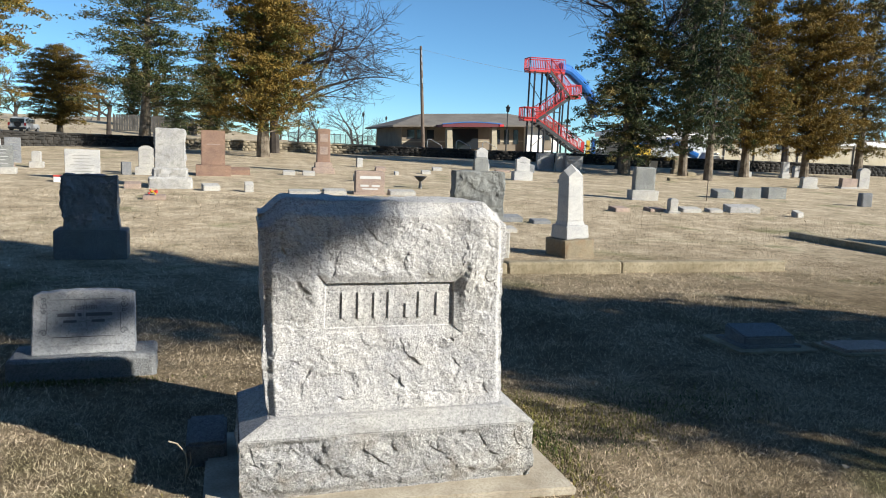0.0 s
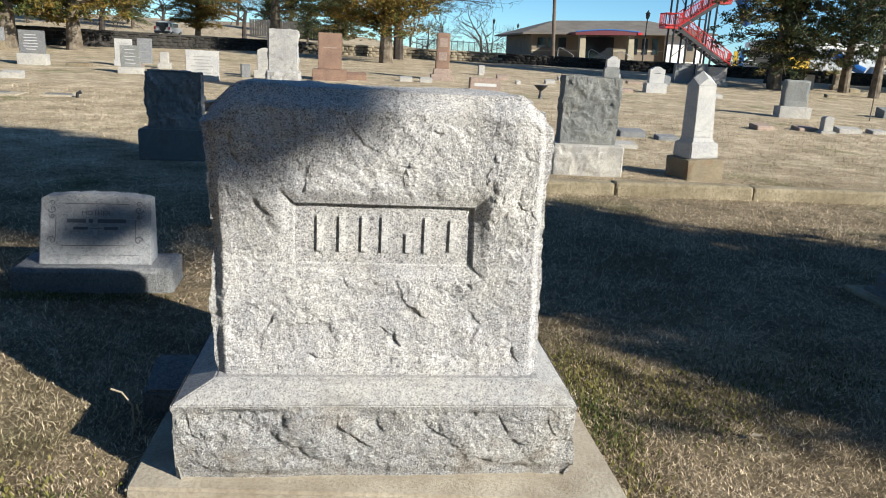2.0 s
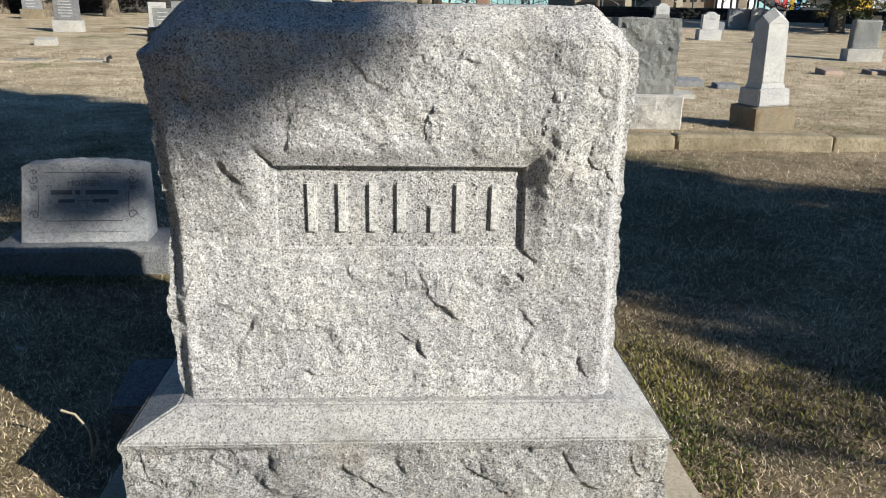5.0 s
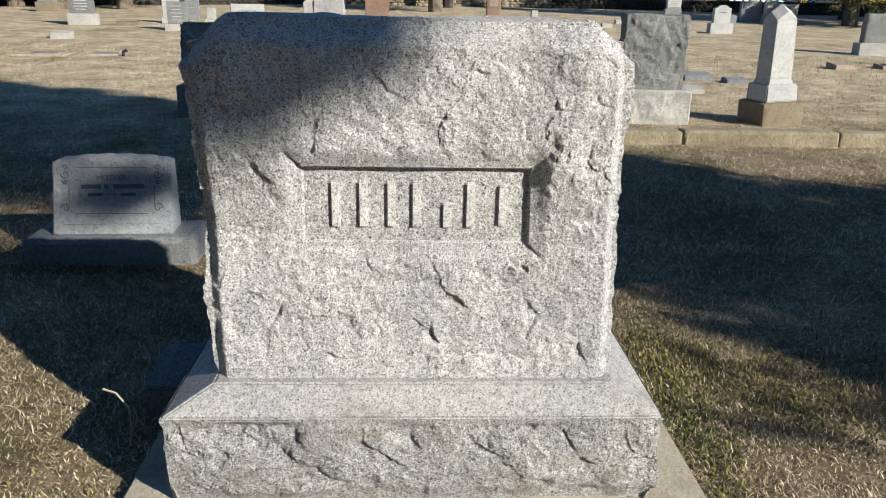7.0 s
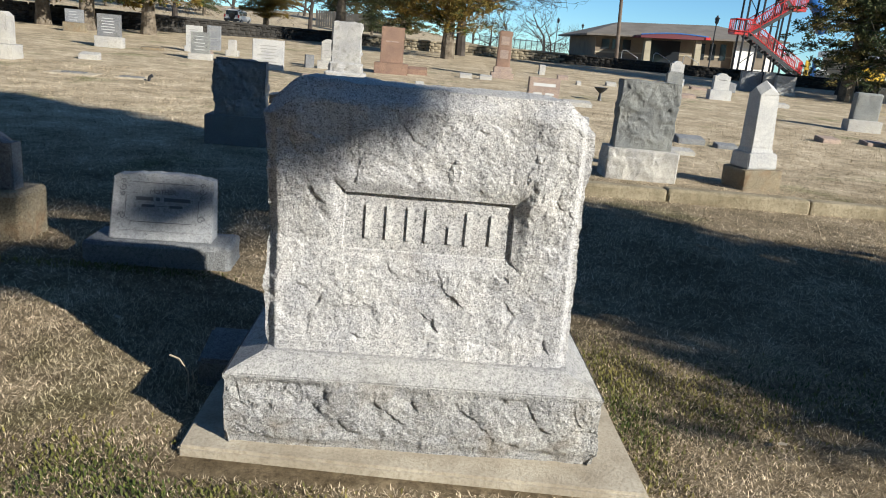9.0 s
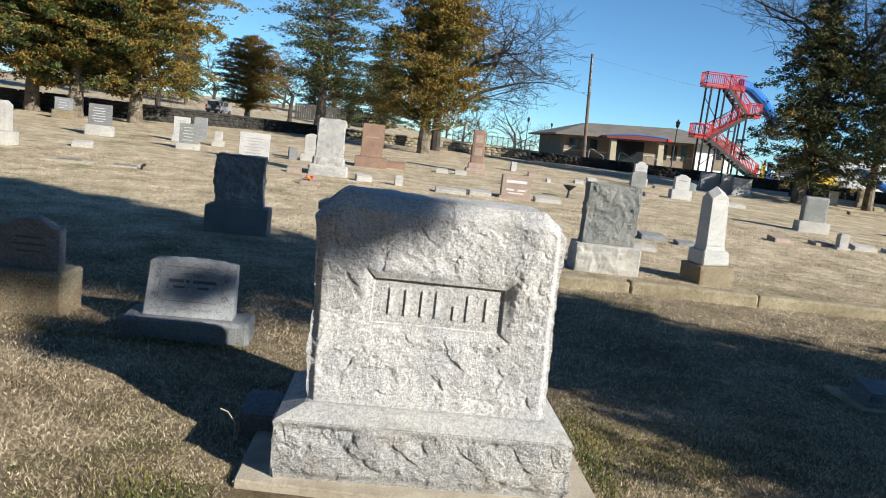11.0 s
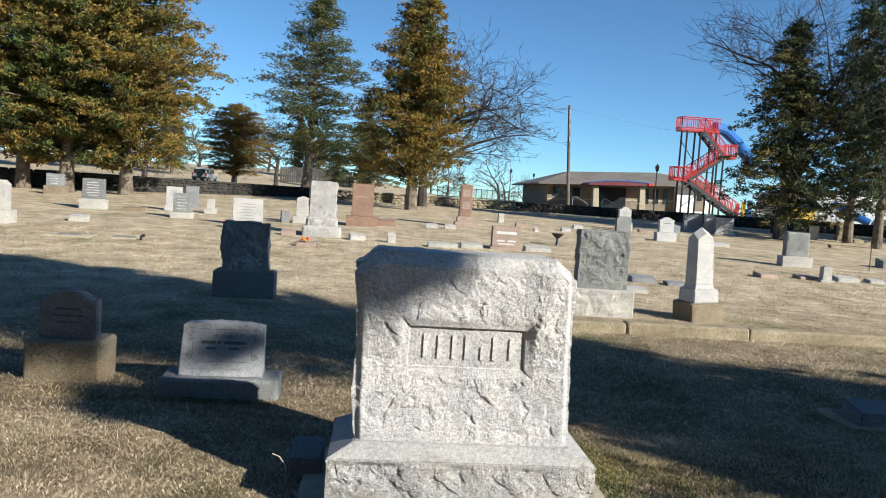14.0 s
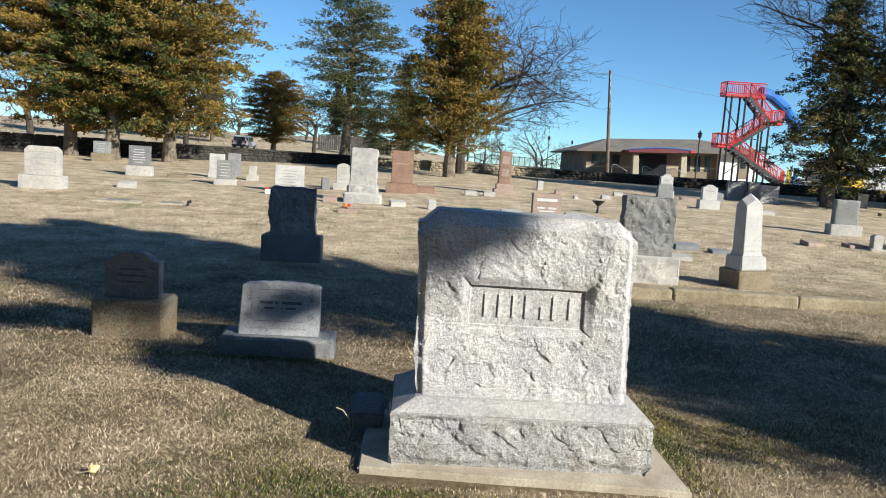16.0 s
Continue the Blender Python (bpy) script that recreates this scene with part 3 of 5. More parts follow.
def build_grey_stone():
    t = thing("rough_gravestone", pose(3.22, 8.0, field_z(3.2, 8.2) - 0.01, 0, 0, -2), "grey rock-faced granite gravestone on a pale rough base", "gravestone")
    part("base", rock(1.06, 0.6, 0.46, 0.045, 15.1, 0.022, 0.25, 0.1, 0.012, 0.0, M_LIME), M_LIME, t, "pale rock-faced base", pose(0, 0.3, 0))
    part("die", rock(0.86, 0.34, 0.98, 0.065, 17.9, 0.018, 0.27, 0.3, 0.015, 0.0, M_GREEN), M_GREEN, t, "greenish grey rock-faced block", pose(0, 0.3, 0.46))


def build_obelisk():
    t = thing("obelisk_gravestone", pose(4.98, 8.25, field_z(5, 8.2) - 0.01, 0, -2.8, 9), "white marble obelisk gravestone with a gabled top on a sandstone base", "gravestone")
    part("base", rock(0.62, 0.62, 0.33, 0.007, 21.0, 0.05, 0.3, 0.1, 0.012, 0.0, M_TAN), M_TAN, t, "brown sandstone base")
    part("plinth", box(-0.24, 0.24, -0.24, 0.24, 0.33, 0.56, 0.015, 0.95), M_MARBLE, t)
    b = box(-0.185, 0.185, -0.185, 0.185, 0.56, 0.63, 0.006, 0.9)
    box(-0.165, 0.165, -0.165, 0.165, 0.63, 1.40, 0.006, 0.90, b)
    part("shaft", b, M_MARBLE, t)
    g = bmesh.new()
    lo = [g.verts.new((x, y, 1.399)) for x, y in ((-0.15, -0.15), (0.15, -0.15), (0.15, 0.15), (-0.15, 0.15))]
    mid = [g.verts.new((x, y, 1.50)) for x, y in ((0, -0.15), (0.15, 0), (0, 0.15), (-0.15, 0))]
    tip = g.verts.new((0, 0, 1.60))
    for k in range(4):
        g.faces.new((lo[k], lo[(k + 1) % 4], mid[k]))
        g.faces.new((lo[k], mid[k], tip, mid[k - 1]))
    part("gabled_top", g, M_MARBLE, t)


build_mother(), build_small_arch(), build_boulder_stone(), build_grey_stone(), build_obelisk()

ROW = "gravestones in the field"


def headstone(x, y, w, h, material, base_w=0, base_h=0, base_m=None, d=0.22, shape="flat", rot=0, label="", lines=0, rough=False, line_m=None, seed=1.0):
    t = thing("gravestone", pose(x, y + d / 2, field_z(x, y) - 0.02, 0, 0, rot), label, "gravestone", ROW)
    z = 0.0
    if base_h:
        bd = d + (base_w - w) * 0.8
        if rough:
            part("base", rock(base_w, bd, base_h, 0.02, seed, 0.09, 0.3, 0.1, 0.012, 0.0, base_m), base_m, t)
        else:
            part("base", box(-base_w / 2, base_w / 2, -bd / 2, bd / 2, 0, base_h, 0.012), base_m, t)
        z = base_h - 0.004
    if shape == "rough":
        part("die", rock(w, d, h, 0.04, seed + 3, 0.06, 0.3, 0.4, 0.02, 0.02, material), material, t, "", pose(0, 0, z))
    else:
        if shape == "flat":
            o = [(-w / 2, 0), (w / 2, 0), (w / 2, h), (-w / 2, h)]
        elif shape == "arch":
            o = arch(w, h, h * 0.14, 12)
        elif shape == "shoulder":
            o = arch(w, h, h * 0.16, 10, w * 0.12)
        else:
            o = [(-w / 2, 0), (w / 2, 0), (w / 2, h * 0.86), (w * 0.36, h), (-w * 0.36, h), (-w / 2, h * 0.86)]
        part("die", prism(o, -d / 2, d / 2, 0.012), material, t, "", pose(0, 0, z))
        r = random.Random(seed)
        for k in range(lines):
            lw = w * r.uniform(0.4, 0.72)
            lz = z + h * (0.80 - 0.62 * k / max(1, lines - 1)) if lines > 1 else z + h * 0.6
            part("inscription_bar", box(-lw / 2, lw / 2, -d / 2 - 0.004, -d / 2 + 0.01, lz - h * 0.014, lz + h * 0.014), line_m or M_SOFT, t)
    return t


def marker(x, y, w, h, material, d=0.3, rot=0, label="low grey granite grave marker", slope=True, seed=1.0):
    t = thing("grave_marker", pose(x, y + d / 2, field_z(x, y) - 0.03, 0, 0, rot), label, "grave marker", "low markers in the field")
    b = box(-w / 2, w / 2, -d / 2, d / 2, 0, h + 0.03, min(0.015, h * 0.2))
    if slope:
        for v in b.verts:
            if v.co.z > h * 0.6 and v.co.y < 0:
                v.co.z -= h * 0.3
    part("block", b, material, t)
    return t


headstone(-11.9, 18.3, 0.92, 0.86, M_LIME, 1.2, 0.42, M_LIME, 0.45, "chamfer", 4, "pale granite gravestone with chamfered shoulders on a rough base", 4, True, None, 2.0)
headstone(-11.9, 25.9, 0.80, 0.80, M_DARK, 1.0, 0.42, M_LIME, 0.30, "flat", 3, "dark polished granite gravestone on a pale base", 6, True, M_PALE, 3.0)
headstone(-16.8, 33.8, 0.78, 0.60, M_BLUE, 0.98, 0.45, M_TAN, 0.3, "flat", 3, "grey granite gravestone on a yellowish rough base", 4, True, M_PALE, 4.0)
headstone(-9.3, 27.7, 0.62, 0.80, M_MARBLE, 0.72, 0.24, M_MARBLE, 0.2, "flat", 2, "white marble gravestone on a white base", 3, False, None, 5.0)
headstone(-9.1, 29.8, 0.55, 1.02, M_BLUE, 0, 0, None, 0.2, "flat", 2, "plain grey granite upright gravestone", 3, False, None, 6.0)
headstone(-7.99, 24.1, 0.62, 0.72, M_GREEN, 0.82, 0.24, M_LIME, 0.25, "flat", 3, "grey granite gravestone on a pale rough base", 5, True, M_PALE, 7.0)
headstone(-7.7, 27.3, 0.30, 0.40, M_LIME, 0.46, 0.24, M_LIME, 0.3, "chamfer", 2, "small pale stepped gravestone", 0, False, None, 8.0)
headstone(-5.3, 22.6, 1.02, 0.98, M_MARBLE, 0, 0, None, 0.26, "flat", 3, "white marble gravestone with a flat top", 7, False, None, 9.0)
headstone(-3.65, 25.2, 0.50, 0.78, M_LIME, 0.74, 0.30, M_LIME, 0.3, "arch", 2, "pale granite gravestone on a stepped base", 3, False, None, 10.0)
headstone(-4.3, 25.0, 0.32, 0.48, M_DARK, 0, 0, None, 0.2, "flat", 20, "small dark granite upright marker", 0, False, None, 11.0)
headstone(-1.33, 25.6, 0.86, 1.30, M_RED, 1.26, 0.42, M_RED, 0.4, "flat", 2, "tall red granite gravestone on a red base", 1, False, M_PINK, 12.0)
headstone(12.19, 27.8, 0.66, 0.68, M_MARBLE, 0.90, 0.42, M_MARBLE, 0.25, "shoulder", -2, "white marble gravestone with a curved top on a cut base", 1, False, M_SHADOWED, 13.0)
headstone(12.5, 34.4, 0.66, 0.86, M_MARBLE, 0.84, 0.42, M_MARBLE, 0.3, "shoulder", -3, "white marble gravestone on a white base", 1, False, None, 14.0)
headstone(12.0, 33.0, 0.76, 0.80, M_GREEN, 0, 0, None, 0.3, "chamfer", -3, "grey granite gravestone with a clipped top", 0, False, None, 15.0)
headstone(17.2, 36.4, 1.05, 1.05, M_BLUE, 0, 0, None, 0.3, "flat", -5, "broad blue-grey granite gravestone in shade", 0, False, None, 16.0)
headstone(14.9, 33.6, 0.75, 0.52, M_BLUE, 0, 0, None, 0.3, "arch", -5, "low blue-grey granite gravestone in shade", 0, False, None, 17.0)
headstone(17.9, 35.8, 0.56, 1.12, M_LIME, 0, 0, None, 0.25, "flat", -3, "tall pale marble gravestone", 0, False, None, 18.0)
headstone(18.5, 35.2, 0.98, 0.82, M_GREY_CUT, 1.15, 0.18, M_LIME, 0.3, "flat", -4, "broad grey granite gravestone on a low base", 2, False, None, 19.0)
headstone(13.5, 19.6, 0.80, 0.82, M_GREEN, 1.02, 0.38, M_LIME, 0.32, "rough", -6, "grey rock-faced granite gravestone on a pale rough base", 0, True, None, 20.0)
headstone(24.6, 36.6, 0.50, 0.84, M_MARBLE, 0, 0, None, 0.14, "flat", -14, "thin white marble tablet leaning a little", 0, False, None, 21.0)
headstone(26.9, 37.3, 0.62, 0.86, M_TAN, 0.80, 0.32, M_TAN, 0.3, "flat", -4, "brown sandstone gravestone on a base", 0, True, None, 22.0)
headstone(31.5, 36.8, 0.72, 0.80, M_GREY_CUT, 0.98, 0.36, M_LIME, 0.3, "shoulder", -6, "grey granite gravestone with a curved top", 2, False, None, 23.0)
headstone(34.6, 36.6, 0.48, 0.80, M_MARBLE, 0.62, 0.3, M_LIME, 0.25, "flat", -6, "small white marble gravestone on a base", 0, False, None, 24.0)
headstone(37.0, 38.0, 0.78, 0.80, M_MARBLE, 0, 0, None, 0.3, "chamfer", -6, "white marble gravestone with clipped corners", 0, False, None, 25.0)
headstone(28.4, 27.8, 0.86, 0.50, M_LIME, 0.98, 0.12, M_LIME, 0.3, "chamfer", -6, "low pale gravestone with a sloped top", 0, False, None, 26.0)
headstone(31.6, 28.4, 0.95, 0.46, M_PINK, 1.18, 0.12, M_LIME, 0.3, "flat", -6, "low pinkish granite gravestone on a base", 0, False, None, 27.0)
headstone(33.1, 28.9, 0.66, 1.15, M_LIME, 0, 0, None, 0.3, "arch", -6, "pale granite gravestone with an arched top", 0, False, None, 28.0)
headstone(22.6, 18.7, 0.46, 0.55, M_DARK, 0, 0, None, 0.3, "rough", -10, "small dark rough gravestone", 0, False, None, 29.0)
headstone(12.1, 15.7, 0.26, 0.40, M_LIME, 0.40, 0.08, M_LIME, 0.22, "arch", -5, "small pale upright footstone", 0, False, None, 30.0)


def build_tall_rough():
    t = thing("tall_gravestone", pose(-2.47, 20.5, field_z(-2.5, 20.4) - 0.02, 0, 0, 2), "tall pale granite monument with rock-pitched edges on two rough bases", "gravestone", ROW)
    part("lower_base", rock(1.26, 0.8, 0.36, 0.07, 31.0, 0.06, 0.3, 0.2, 0.02, 0.0, M_GREY_CUT), M_GREY_CUT, t)
    part("upper_base", rock(1.02, 0.6, 0.28, 0.09, 33.0, 0.06, 0.3, 0.2, 0.02, 0.0, M_GREY_CUT), M_GREY_CUT, t, "", pose(0, 0, 0.35))
    part("die", rock(0.92, 0.42, 1.20, 0.09, 35.0, 0.04, 0.25, 0.6, 0.03, 0.05, M_GREY_CUT, True), M_GREY_CUT, t, "", pose(0, 0, 0.62))


def build_pink_pillar():
    t = thing("pillar_gravestone", pose(3.21, 29.0, field_z(3.2, 28.8) - 0.02, 0, 0, -2), "tall pink granite pillar gravestone with rough edges on a stepped base", "gravestone", ROW)
    part("lower_base", rock(0.95, 0.9, 0.26, 0.02, 41.0, 0.08, 0.3, 0.1, 0.012, 0.0, M_PINK), M_PINK, t)
    part("upper_base", rock(0.74, 0.7, 0.24, 0.02, 42.0, 0.08, 0.3, 0.1, 0.012, 0.0, M_PINK), M_PINK, t, "", pose(0, 0, 0.255))
    part("shaft", rock(0.58, 0.5, 1.45, 0.03, 43.0, 0.06, 0.2, 0.2, 0.012, 0.06, M_RED, True), M_RED, t, "red granite shaft with pale rough edges", pose(0, 0, 0.49))
    bars(t, [(0, 1.0, 0.34, 0.34), (0, 1.55, 0.34, 0.34)], M_PINK, 0.012, -0.24, "inset_panel")


def build_pink_slab():
    t = thing("gravestone", pose(3.54, 19.7, field_z(3.5, 19.7) - 0.02, 0, 0, -2), "low pinkish granite gravestone with a framed inscription panel", "gravestone", ROW)
    part("die", box(-0.46, 0.46, -0.2, 0.2, 0.1, 0.76, 0.012), M_PINK, t)
    part("base", box(-0.52, 0.52, -0.26, 0.26, 0, 0.10, 0.01), M_PINK, t)
    bars(t, [(0, 0.56, 0.66, 0.09), (-0.18, 0.3, 0.26, 0.06), (0.18, 0.3, 0.26, 0.06), (0, 0.2, 0.5, 0.04)], M_PALE, 0.006, -0.2)


build_tall_rough(), build_pink_pillar(), build_pink_slab()

for x, y, w, h, m, d, rot, seed, label in [
    (3.93, 2.06, 0.52, 0.17, M_DARK, 0.32, -4, 1, "square dark granite grave marker set on a concrete apron"),
    (10.4, 15.8, 0.5, 0.16, M_PINK, 0.4, 6, 2, "low rough pinkish grave marker"),
    (11.75, 16.0, 0.58, 0.13, M_PINK, 0.4, 2, 3, "low rough pinkish grave marker"),
    (12.9, 15.9, 0.66, 0.17, M_LIME, 0.35, -3, 4, "low grey slanted grave marker"),
    (13.84, 16.0, 0.46, 0.13, M_LIME, 0.35, -3, 5, "low grey slanted grave marker"),
    (14.9, 16.0, 1.1, 0.26, M_GREY_CUT, 0.4, -3, 6, "long low grey granite grave marker"),
    (18.0, 21.0, 0.74, 0.36, M_GREEN, 0.5, -4, 7, "dark grey slanted grave marker on a pale base"),
    (19.3, 21.1, 0.84, 0.43, M_GREEN, 0.5, -4, 8, "dark grey slanted grave marker on a pale base"),
    (20.7, 21.3, 0.85, 0.46, M_GREEN, 0.5, -4, 9, "dark grey slanted grave marker on a pale base"),
    (16.1, 15.0, 0.28, 0.22, M_LIME, 0.25, 8, 10, "small pale cube grave marker"),
    (18.8, 27.5, 0.8, 0.15, M_KERB, 0.4, -3, 11, "low brown stone grave marker"),
    (27.0, 36.0, 0.6, 0.25, M_KERB, 0.4, -3, 12, "low brown stone grave marker"),
    (5.1, 11.6, 0.55, 0.12, M_LIME, 0.4, -3, 13, "low pale slanted grave marker"),
    (5.9, 13.3, 0.6, 0.17, M_BLUE, 0.4, -3, 14, "low blue-grey slanted grave marker"),
    (6.6, 13.0, 0.46, 0.11, M_BLUE, 0.35, -3, 15, "low blue-grey slanted grave marker"),
    (14.0, 26.4, 1.0, 0.2, M_LIME, 0.5, -3, 16, "long low pale grave marker"),
    (13.4, 33.4, 0.8, 0.15, M_PINK, 0.4, -3, 17, "low pinkish grave marker"),
    (10.7, 27.2, 0.6, 0.18, M_PINK, 0.4, -3, 18, "low rough pinkish grave marker"),
    (-10.2, 20.3, 0.56, 0.22, M_LIME, 0.35, 3, 19, "low grey rough grave marker"),
    (-3.5, 19.9, 0.46, 0.2, M_PINK, 0.35, 3, 20, "low pinkish rough grave marker"),
    (-1.28, 19.6, 0.5, 0.22, M_LIME, 0.35, 12, 21, "low pale rough grave marker"),
    (-0.17, 19.5, 0.26, 0.32, M_LIME, 0.2, 3, 22, "small pale upright grave marker"),
    (-0.34, 26.4, 0.75, 0.3, M_RED, 0.35, 3, 23, "low red granite grave marker"),
    (4.0, 24.8, 0.22, 0.28, M_LIME, 0.2, 3, 24, "small pale upright grave marker"),
    (6.5, 28.8, 0.2, 0.18, M_LIME, 0.2, 3, 25, "small pale grave marker"),
    (5.7, 34.0, 0.3, 0.48, M_LIME, 0.25, 3, 26, "small pale upright grave marker"),
    (1.45, 18.9, 0.95, 0.16, M_LIME, 0.5, -2, 27, "low pale slanted gravestone on a wide base"),
    (2.4, 19.2, 0.7, 0.18, M_LIME, 0.5, -2, 28, "low pale slanted gravestone on a wide base"),
    (4.6, 19.4, 0.85, 0.18, M_LIME, 0.5, -2, 29, "low pale slanted gravestone on a wide base"),
    (-2.62, 16.9, 0.54, 0.14, M_PINK, 0.3, -2, 30, "low pinkish grave marker with flowers on it"),
    (-0.86, 0.52, 0.2, 0.18, M_DARK, 0.26, 0, 31, "small dark granite footstone beside the large monument"),
    (1.6, 27.0, 0.5, 0.2, M_LIME, 0.3, -2, 32, "low pale grave marker"),
    (2.4, 27.0, 0.5, 0.2, M_LIME, 0.3, -2, 33, "low pale grave marker"),
    (6.3, 31.5, 0.5, 0.22, M_PINK, 0.3, -2, 34, "low pinkish grave marker"),
    (8.2, 30.0, 0.45, 0.2, M_LIME, 0.3, -2, 35, "low pale grave marker"),
    (9.6, 33.0, 0.5, 0.2, M_LIME, 0.3, -2, 36, "low pale grave marker"),
    (22.0, 30.5, 0.5, 0.18, M_KERB, 0.3, -2, 37, "low brown stone grave marker"),
    (-13.4, 21.3, 0.6, 0.5, M_LIME, 0.35, 3, 38, "low pale upright grave marker"),
    (-6.2, 26.8, 0.4, 0.18, M_LIME, 0.3, 3, 39, "low pale grave marker"),
    (-8.4, 26.0, 0.55, 0.2, M_PINK, 0.3, 3, 40, "low pinkish grave marker"),
    (-10.6, 26.6, 0.8, 0.12, M_TAN, 0.4, 3, 41, "flat tan grave marker"),
]:
    marker(x, y, w, h, m, d, rot, label, h < 0.4, seed)


def flat_plate(x, y, w, d, material, label, rim=0.12, rot=0, edge=None):
    t = thing("flush_grave_marker", pose(x, y, field_z(x, y), 0, 0, rot), label, "grave marker")
    part("apron", box(-w / 2 - rim, w / 2 + rim, -d / 2 - rim, d / 2 + rim, -0.06, 0.025, 0.008), edge or M_CONCRETE, t, "flat stone border")
    part("plate", box(-w / 2, w / 2, -d / 2, d / 2, -0.03, 0.05, 0.008), material, t)


flat_plate(3.93, 2.23, 0.6, 0.42, M_DARK, "flat apron of a dark granite marker", 0.1, -4, M_KERB)
flat_plate(4.80, 1.90, 0.62, 0.32, M_PINK, "flush pinkish granite plate set in the lawn", 0.06, -4, M_KERB)
flat_plate(-8.75, 16.3, 0.54, 0.3, M_DARK, "flush dark plate on a pale concrete slab", 0.3, 4)
flat_plate(-7.37, 16.4, 0.54, 0.3, M_DARK, "flush dark plate set in concrete", 0.1, 4)


# ---- kerb of a raised plot ----
def build_kerb():
    t = thing("plot_kerb", pose(0, 0, 0), "weathered limestone kerb round a raised grave plot", "kerb")
    r = random.Random(5)
    x = 1.2
    for w in (1.9, 1.85, 3.0):
        y = 6.42 + r.uniform(-0.01, 0.01)
        z = field_z(x, 6.4)
        part("kerb_stone", rock(w - 0.003, 0.24, 0.30, 0.020, r.uniform(1, 60), 0.035, 0.35, 0.4, 0.012, 0.0, M_KERB), M_KERB, t, "", pose(x + w / 2, y + 0.1, z - 0.13))
        x += w
    t = thing("plot_kerb", pose(12.1, 0, 0), "dark shaded stone kerb at the edge of a grave plot", "kerb")
    for y in (4.6, 7.75):
        part("kerb_stone", rock(3.14, 0.22, 0.30, 0.015, y, 0.06, 0.35, 0.4, 0.015, 0.0, M_KERB), M_KERB, t, "", pose(0, y + 1.57, field_z(12.1, y + 1.5) - 0.14, 0, 0, 90))


build_kerb()


# ---- trees ----
def quads(centres, along, across, length, width):
    a, c = along * length[:, None] * 0.5, across * width[:, None] * 0.5
    v = np.stack([centres - a - c * 0.5, centres - a * 0.2 + c, centres + a, centres - a * 0.1 - c], 1)
    return v.reshape(-1, 3)


def crown_mesh(name, rng, h, z0, radius, branches, material, lift, droop, per_metre, blade, profile, clump=0.16, blades=9, hole=0.0, lobes=()):
    """A conifer's crown: boughs set round the trunk, each carrying sprays of small flat leaves."""
    pts, dirs, wood = [], [], []
    for b in range(branches):
        u = rng.random() ** 0.85
        z = z0 + (h - z0) * u
        L = radius * profile(u) * rng.uniform(0.55, 1.12)
        az = rng.uniform(0, 2 * math.pi)
        d = np.array([math.cos(az), math.sin(az), 0.0])
        n = max(3, int(L * per_metre * 0.42))
        s = np.sort(rng.uniform(hole, 1.0, n) ** 0.8)
        rise = lift * L * s - droop * L * s ** 2
        side = np.array([-d[1], d[0], 0.0])
        sway = rng.uniform(-0.15, 0.15) * L * s ** 2
        spread = rng.normal(0, 0.12 * L + 0.08, n) * s
        p = np.outer(L * s, d) + np.outer(spread + sway, side)
        p[:, 2] += z + rise + rng.normal(0, 0.09, n)
        leaf = 3
        p = np.repeat(p, leaf, 0) + rng.normal(0, clump * 0.9, (n * leaf, 3)) * np.array([1, 1, 0.45])
        pts.append(p)
        dirs.append(np.tile(d, (n * leaf, 1)))
        wood.append((np.array([0, 0, z]), d * L * 0.45 + np.array([0, 0, z + lift * L * 0.45 - droop * L * 0.2]), d * L * 0.92 + np.array([0, 0, z + lift * L - droop * L]), 0.012 + 0.012 * L))
    for x, y, z, r in lobes:
        n = int(900 * r * r) + 40
        e = np.array([x, y, z])
        pts.append(e + rng.normal(0, 0.55 * r, (n, 3)))
        flat = np.array([x, y, 0.0]) / math.hypot(x, y)
        dirs.append(np.tile(flat, (n, 1)))
        wood.append((np.array([0, 0, z + 0.5]), e * np.array([0.5, 0.5, 1]) + np.array([0, 0, 0.25]), e, 0.04))
    p, d = np.concatenate(pts), np.concatenate(dirs)
    p, d = np.repeat(p, blades, 0), np.repeat(d, blades, 0)
    n = len(p)
    p = p + rng.normal(0, clump * 0.62, (n, 3)) * np.array([1, 1, 0.6])
    a = d * 0.8 + rng.normal(0, 0.7, (n, 3))
    a[:, 2] += 0.25
    a /= np.linalg.norm(a, axis=1)[:, None]
    c = np.cross(a, rng.normal(0, 1, (n, 3)))
    c /= np.linalg.norm(c, axis=1)[:, None] + 1e-9
    v = quads(p, a, c, rng.uniform(0.6, 1.3, n) * blade, rng.uniform(0.20, 0.42, n) * blade)
    faces = np.arange(n * 4).reshape(n, 4)
    return mesh(name, v.tolist(), faces.tolist(), material), wood


